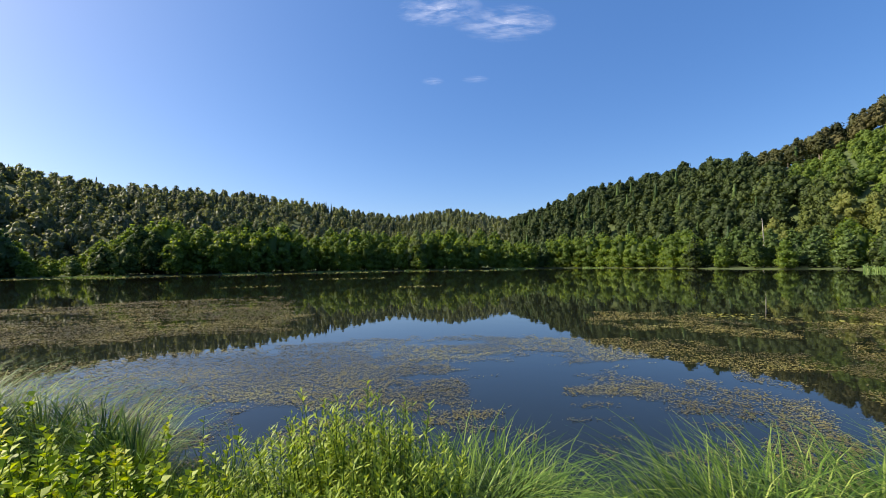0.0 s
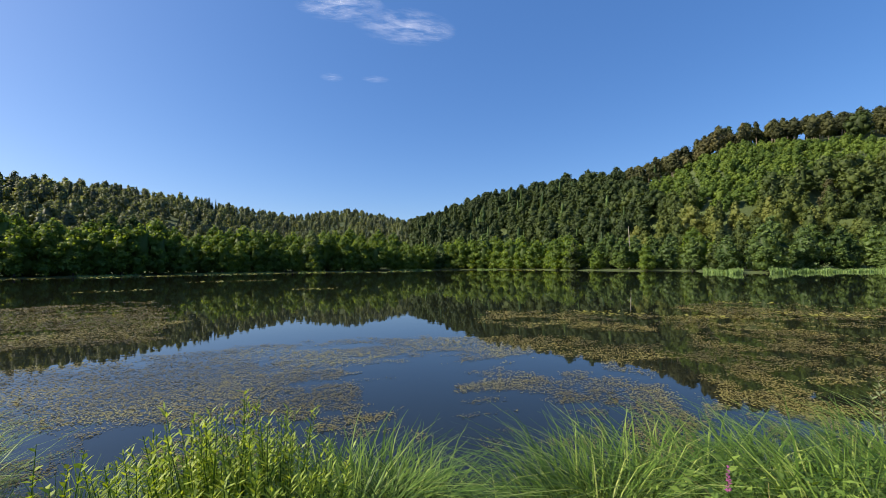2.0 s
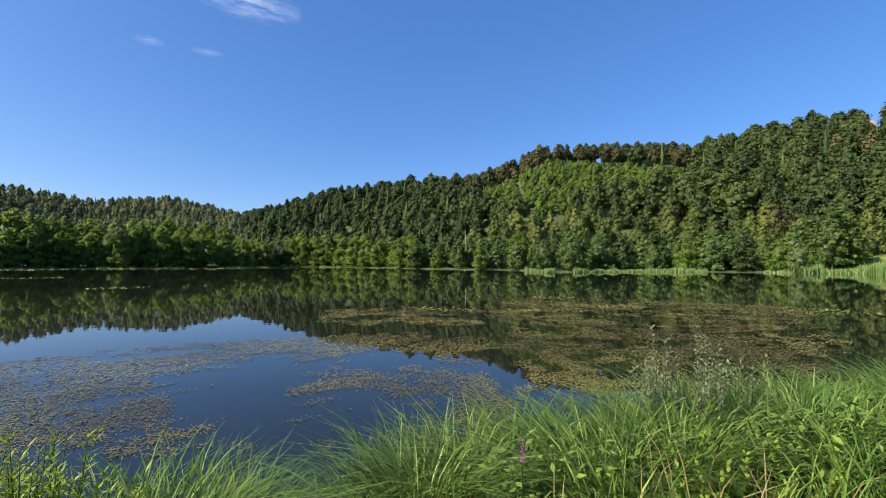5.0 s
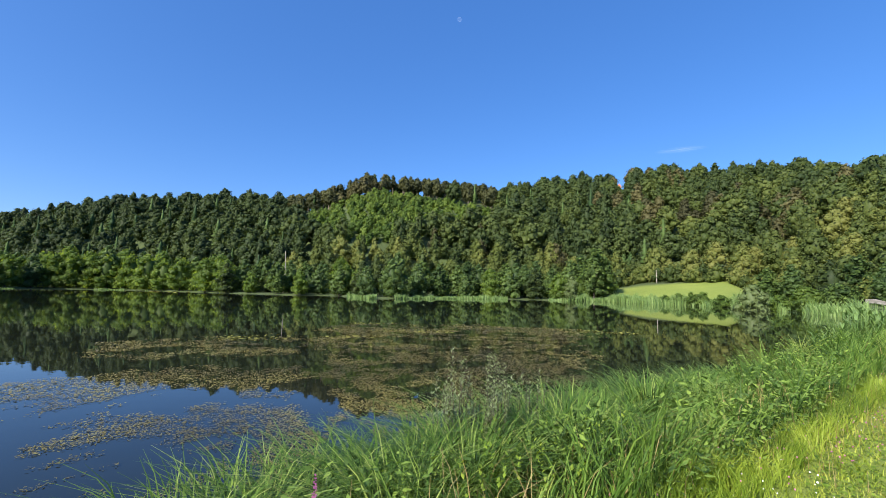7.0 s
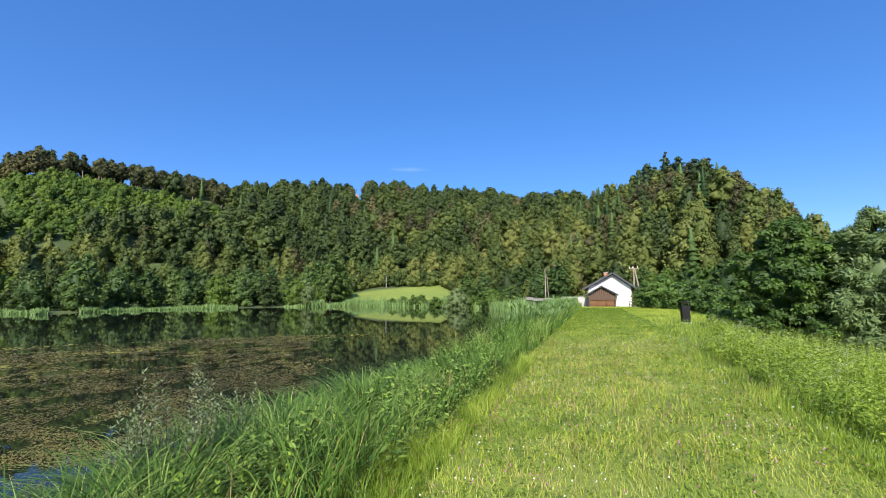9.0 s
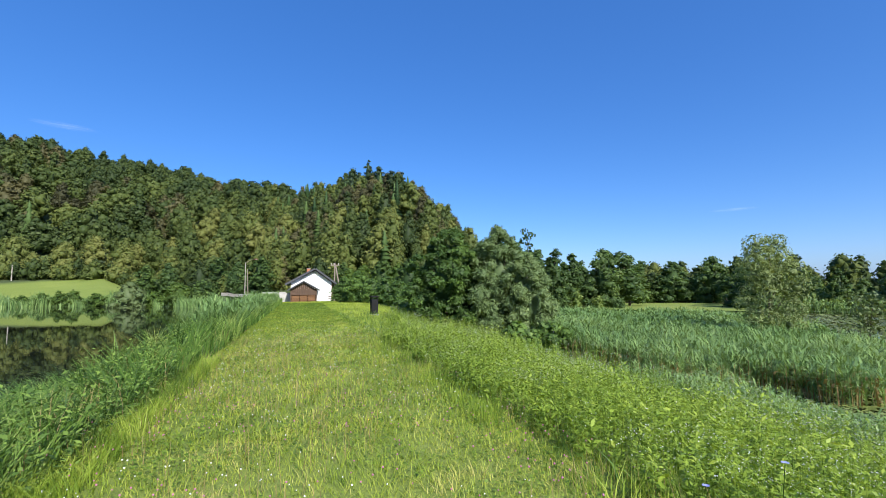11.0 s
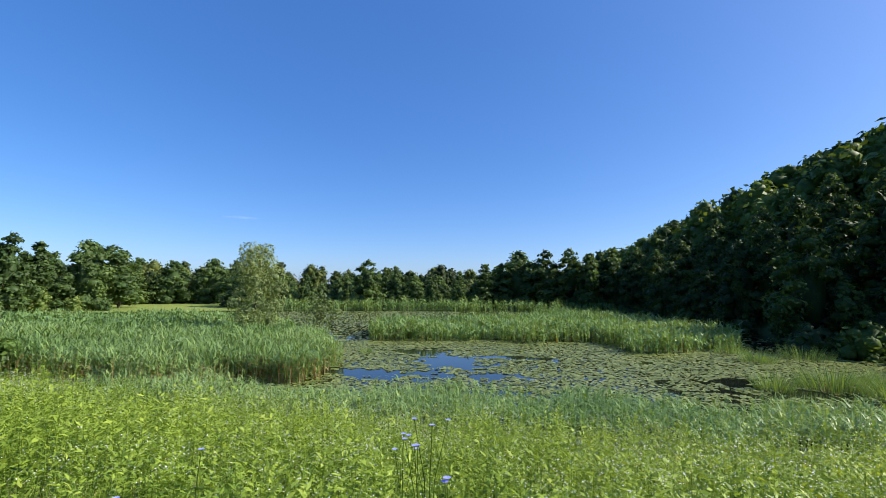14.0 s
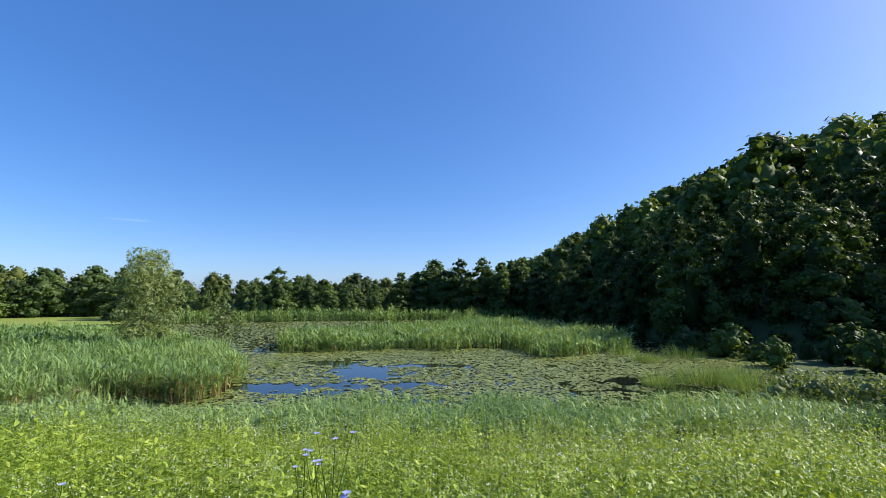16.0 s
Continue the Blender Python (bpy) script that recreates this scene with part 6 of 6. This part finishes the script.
def shrub(name, label, az, r, g, stems, h, spread, leaf_l, leaf_w, per, mat, stem_mat=None, droop=0.0, sink=0.0):
    """A leafy shrub: thin stems, each with leaves set round it."""
    ob = thing(name, label, "shrub", at=tuple(on_ground(az, r, -sink)))
    lv = Soup()
    for k in range(stems):
        a, q = g.uniform(0, 6.28), math.sqrt(g.uniform(0, 1)) * spread
        hh = h * g.uniform(0.75, 1.2)
        b = np.array([q * 0.55 * math.cos(a), q * 0.55 * math.sin(a), -0.05])
        tp = np.array([q * math.cos(a) + g.normal(0, 0.06), q * math.sin(a) + g.normal(0, 0.06), hh])
        t = np.linspace(0, 1, 5)[:, None]
        mid = (b + tp) / 2 + np.array([0, 0, 0.1 * hh])
        path = (1 - t) ** 2 * b + 2 * t * (1 - t) * mid + t * t * tp
        if name != "bramble":
            child("stem", Soup().add(*tube(path, np.linspace(0.006, 0.002, 5), 4), tint=0.3).mesh("stem", stem_mat or M_sedge), ob)
        q = np.sort(g.uniform(0.12, 1.0, per))
        c = np.column_stack([np.interp(q, t[:, 0], path[:, i]) for i in range(3)])
        an = np.arange(per) * 2.4 + g.uniform(0, 6.28)
        up = g.uniform(-0.1, 0.7, per) + 0.5 * q - droop
        ax = np.column_stack([np.cos(an), np.sin(an), up])
        nm = np.column_stack([-np.cos(an) * up * 0.6 + g.normal(0, 0.3, per), -np.sin(an) * up * 0.6 + g.normal(0, 0.3, per), np.ones(per)])
        ln = leaf_l * g.uniform(0.6, 1.2, per) * (1.15 - 0.45 * q)
        v, f = leaves(c, ax, nm, ln, ln * leaf_w, 0.18)
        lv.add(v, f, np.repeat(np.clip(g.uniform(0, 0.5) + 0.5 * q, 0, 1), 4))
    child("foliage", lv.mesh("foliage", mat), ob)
    return ob


M_alderleaf = foliage("alder_sapling_leaves", [(0.1, (0.09, 0.16, 0.015)), (0.5, (0.19, 0.30, 0.022)), (0.85, (0.34, 0.44, 0.03)), (1.0, (0.42, 0.33, 0.05))], 0.4, 0.5, 3.0, 0.05, 0.25)
M_willowleaf = foliage("willow_shrub_leaves", [(0.1, (0.11, 0.18, 0.02)), (0.5, (0.22, 0.32, 0.035)), (0.9, (0.36, 0.46, 0.09))], 0.4, 0.5, 3.0, 0.05, 0.25)
M_silver = foliage("silver_willow_leaves", [(0.1, (0.098, 0.143, 0.060)), (0.5, (0.180, 0.240, 0.112)), (0.9, (0.285, 0.338, 0.195))], 0.3, 0.5, 3.0, 0.05)
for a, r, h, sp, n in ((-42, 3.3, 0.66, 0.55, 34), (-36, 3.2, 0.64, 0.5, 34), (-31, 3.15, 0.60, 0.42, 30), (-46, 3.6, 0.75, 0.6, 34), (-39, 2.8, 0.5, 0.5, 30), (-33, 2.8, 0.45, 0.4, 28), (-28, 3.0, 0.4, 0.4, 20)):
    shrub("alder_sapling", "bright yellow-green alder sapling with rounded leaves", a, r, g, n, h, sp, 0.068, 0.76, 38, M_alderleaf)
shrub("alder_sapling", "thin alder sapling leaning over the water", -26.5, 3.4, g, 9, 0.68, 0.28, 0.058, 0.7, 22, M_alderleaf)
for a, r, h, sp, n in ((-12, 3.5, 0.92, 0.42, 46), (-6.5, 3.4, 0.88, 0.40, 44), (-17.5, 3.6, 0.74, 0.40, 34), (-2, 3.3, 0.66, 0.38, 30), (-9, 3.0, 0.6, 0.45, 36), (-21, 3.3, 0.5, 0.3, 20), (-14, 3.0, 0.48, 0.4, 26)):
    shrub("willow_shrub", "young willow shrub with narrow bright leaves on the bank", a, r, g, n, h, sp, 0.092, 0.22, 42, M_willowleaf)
for a, r, h, sp, n in ((56.5, 5.4, 1.5, 0.26, 16), (61, 5.5, 1.42, 0.3, 20), (59, 5.3, 1.1, 0.45, 22), (65, 5.9, 1.2, 0.35, 16)):
    shrub("silver_willow_shrub", "grey-green willow shrub with silvery leaves above the sedge", a, r, g, n, h, sp, 0.078, 0.36, 60, M_silver, M_bark)
for a, r, h in ((64, 3.9, 0.7), (70, 4.1, 0.6), (60, 3.7, 0.55), (76, 4.6, 0.6)):
    shrub("bramble", "leafy green herbs with dry stems in the bank grass", a, r, g, 12, h, 0.35, 0.06, 0.5, 14, M_herb)


def spike(name, label, az, r, h, mat, g, top=0.14):
    ob = thing(name, label, "flower", at=tuple(on_ground(az, r)))
    child("stem", Soup().add(*tube([(0, 0, -0.05), (0.01, 0, h * 0.5), (0, 0.01, h)], [0.005, 0.004, 0.002], 5)).mesh("stem", M_sedge), ob)
    n = 60
    q = g.uniform(0, 1, n)
    an = g.uniform(0, 6.28, n)
    c = np.column_stack([0 * q, 0 * q, h - top + top * q])
    v, f = leaves(c, np.column_stack([np.cos(an), np.sin(an), 0.4 + 0 * q]), np.tile([0, 0, 1.0], (n, 1)), 0.022 * (1.1 - 0.7 * q), 0.014 * (1.1 - 0.6 * q))
    child("blossom", Soup().add(v, f, 0.5).mesh("blossom", mat), ob)
    m = 22
    q, an = g.uniform(0.15, 0.8, m), g.uniform(0, 6.28, m)
    v, f = leaves(np.column_stack([0 * q, 0 * q, (h - top) * q]), np.column_stack([np.cos(an), np.sin(an), 0.3 + 0 * q]), np.tile([0, 0, 1.0], (m, 1)), 0.06 + 0 * q, 0.014 + 0 * q)
    child("foliage", Soup().add(v, f, 0.4).mesh("foliage", M_herb), ob)
    return ob


spike("loosestrife", "purple loosestrife spike rising out of the sedge", 42.0, 3.1, 0.78, M_magenta, g)


def chicory(az, r, h, g, blooms):
    ob = thing("chicory", "chicory plant with pale blue flowers on thin stems", "flower", "", at=tuple(on_ground(az, r)))
    for k in range(blooms):
        a, q = g.uniform(0, 6.28), g.uniform(0.02, 0.16)
        tip = np.array([q * math.cos(a), q * math.sin(a), h * g.uniform(0.84, 1.05)])
        child("stem", Soup().add(*tube([(0, 0, -0.05), tuple(tip * [0.3, 0.3, 0.6]), tuple(tip)], [0.004, 0.003, 0.002], 4)).mesh("stem", M_herb), ob)
        n = 12
        an = np.arange(n) * 6.283 / n
        v, f = leaves(np.tile(tip, (n, 1)), np.column_stack([np.cos(an), np.sin(an), 0.25 + 0 * an]), np.tile([0, 0, 1.0], (n, 1)), 0.023 + 0 * an, 0.012 + 0 * an)
        child("flower", Soup().add(v, f, 0.5).mesh("flower", M_blue), ob)


for a, r, h, n in ((179.3, 3.6, 0.85, 3), (182.3, 3.3, 0.95, 4), (181.2, 3.2, 0.85, 3), (184.5, 2.5, 0.75, 2), (158, 3.6, 0.7, 1), (152, 3.2, 0.6, 1)):
    chicory(a, r, h, g, n)

# ---------------------------------------------------------------- moon and wisps of cloud
moon = new("moon", Soup().add(*blob((0, 0, 0), 20.5, 32, 18, 0.0)).mesh("moon", None or M_white, True))
moon.location = bearing(57.0, 4400 * math.cos(radians(32.7)), EYE + 4400 * math.sin(radians(32.7)))
tagged(moon, "pale half moon in the day sky", "moon", kind="structure")
mm, nt, bs = material("moonstone")
nt.nodes.remove(bs)
df, tr, ad = (nt.nodes.new("ShaderNode" + q) for q in ("BsdfDiffuse", "BsdfTransparent", "AddShader"))
nt.links.new(ramp(nt, noise_tex(nt, 0.09, 4), [(0.3, (0.02, 0.02, 0.02)), (0.7, (0.055, 0.055, 0.05))]), df.inputs[0])
nt.links.new(df.outputs[0], ad.inputs[0])
nt.links.new(tr.outputs[0], ad.inputs[1])
nt.links.new(ad.outputs[0], nt.nodes["Material Output"].inputs[0])
moon.data.materials[0] = mm


def cloud_material(name, lo, hi, strength, stretch):
    m, nt, bs = material(name)
    nt.nodes.remove(bs)
    tc = nt.nodes.new("ShaderNodeTexCoord")
    gr = nt.nodes.new("ShaderNodeTexGradient")
    gr.gradient_type = "SPHERICAL"
    nt.links.new(tc.outputs["Object"], gr.inputs[0])
    a = noise_tex(nt, 1.6, 8, 0.62, stretch)
    f = math_node(nt, "MULTIPLY", ramp(nt, a, [(lo, (0, 0, 0)), (hi, (1, 1, 1))]), math_node(nt, "POWER", gr.outputs["Fac"], 0.8))
    f = math_node(nt, "MULTIPLY", f, strength)
    tl, tr, mx = (nt.nodes.new("ShaderNode" + q) for q in ("BsdfTranslucent", "BsdfTransparent", "MixShader"))
    tl.inputs[0].default_value = (1, 1, 1, 1)
    nt.links.new(f, mx.inputs[0])
    nt.links.new(tr.outputs[0], mx.inputs[1])
    nt.links.new(tl.outputs[0], mx.inputs[2])
    nt.links.new(mx.outputs[0], nt.nodes["Material Output"].inputs[0])
    return m


def wisp(az, el, height, width, depth, mat, turn=0.0):
    """A thin sheet of high cloud, level over the land."""
    r = height / math.tan(radians(el))
    v = [(-1, -1, 0), (1, -1, 0), (1, 1, 0), (-1, 1, 0)]
    ob = new("cloud", Soup().add(v, [[0, 1, 2, 3]]).mesh("cloud", mat))
    ob.matrix_world = Matrix.Translation(bearing(az, r, height)) @ Matrix.Rotation(radians(-az + turn), 4, "Z") @ Matrix.Diagonal((width, depth, 1, 1))
    return tagged(ob, "thin white wisp of high cloud", "cloud", kind="structure")


C1 = cloud_material("cloud_wisp", 0.40, 0.85, 0.52, (1.0, 1.6, 1.0))
C2 = cloud_material("cloud_trace", 0.35, 0.8, 0.20, (0.6, 2.0, 1.0))
wisp(8.5, 28.6, 1500, 330, 230, C1, 15)
wisp(0.0, 30.4, 1500, 260, 190, C1, -10)
wisp(-1.0, 22.8, 1200, 75, 70, C2)
wisp(4.6, 22.9, 1200, 90, 60, C2)
wisp(158.9, 8.2, 420, 120, 70, C2)
wisp(84.0, 16.4, 800, 130, 60, C2)
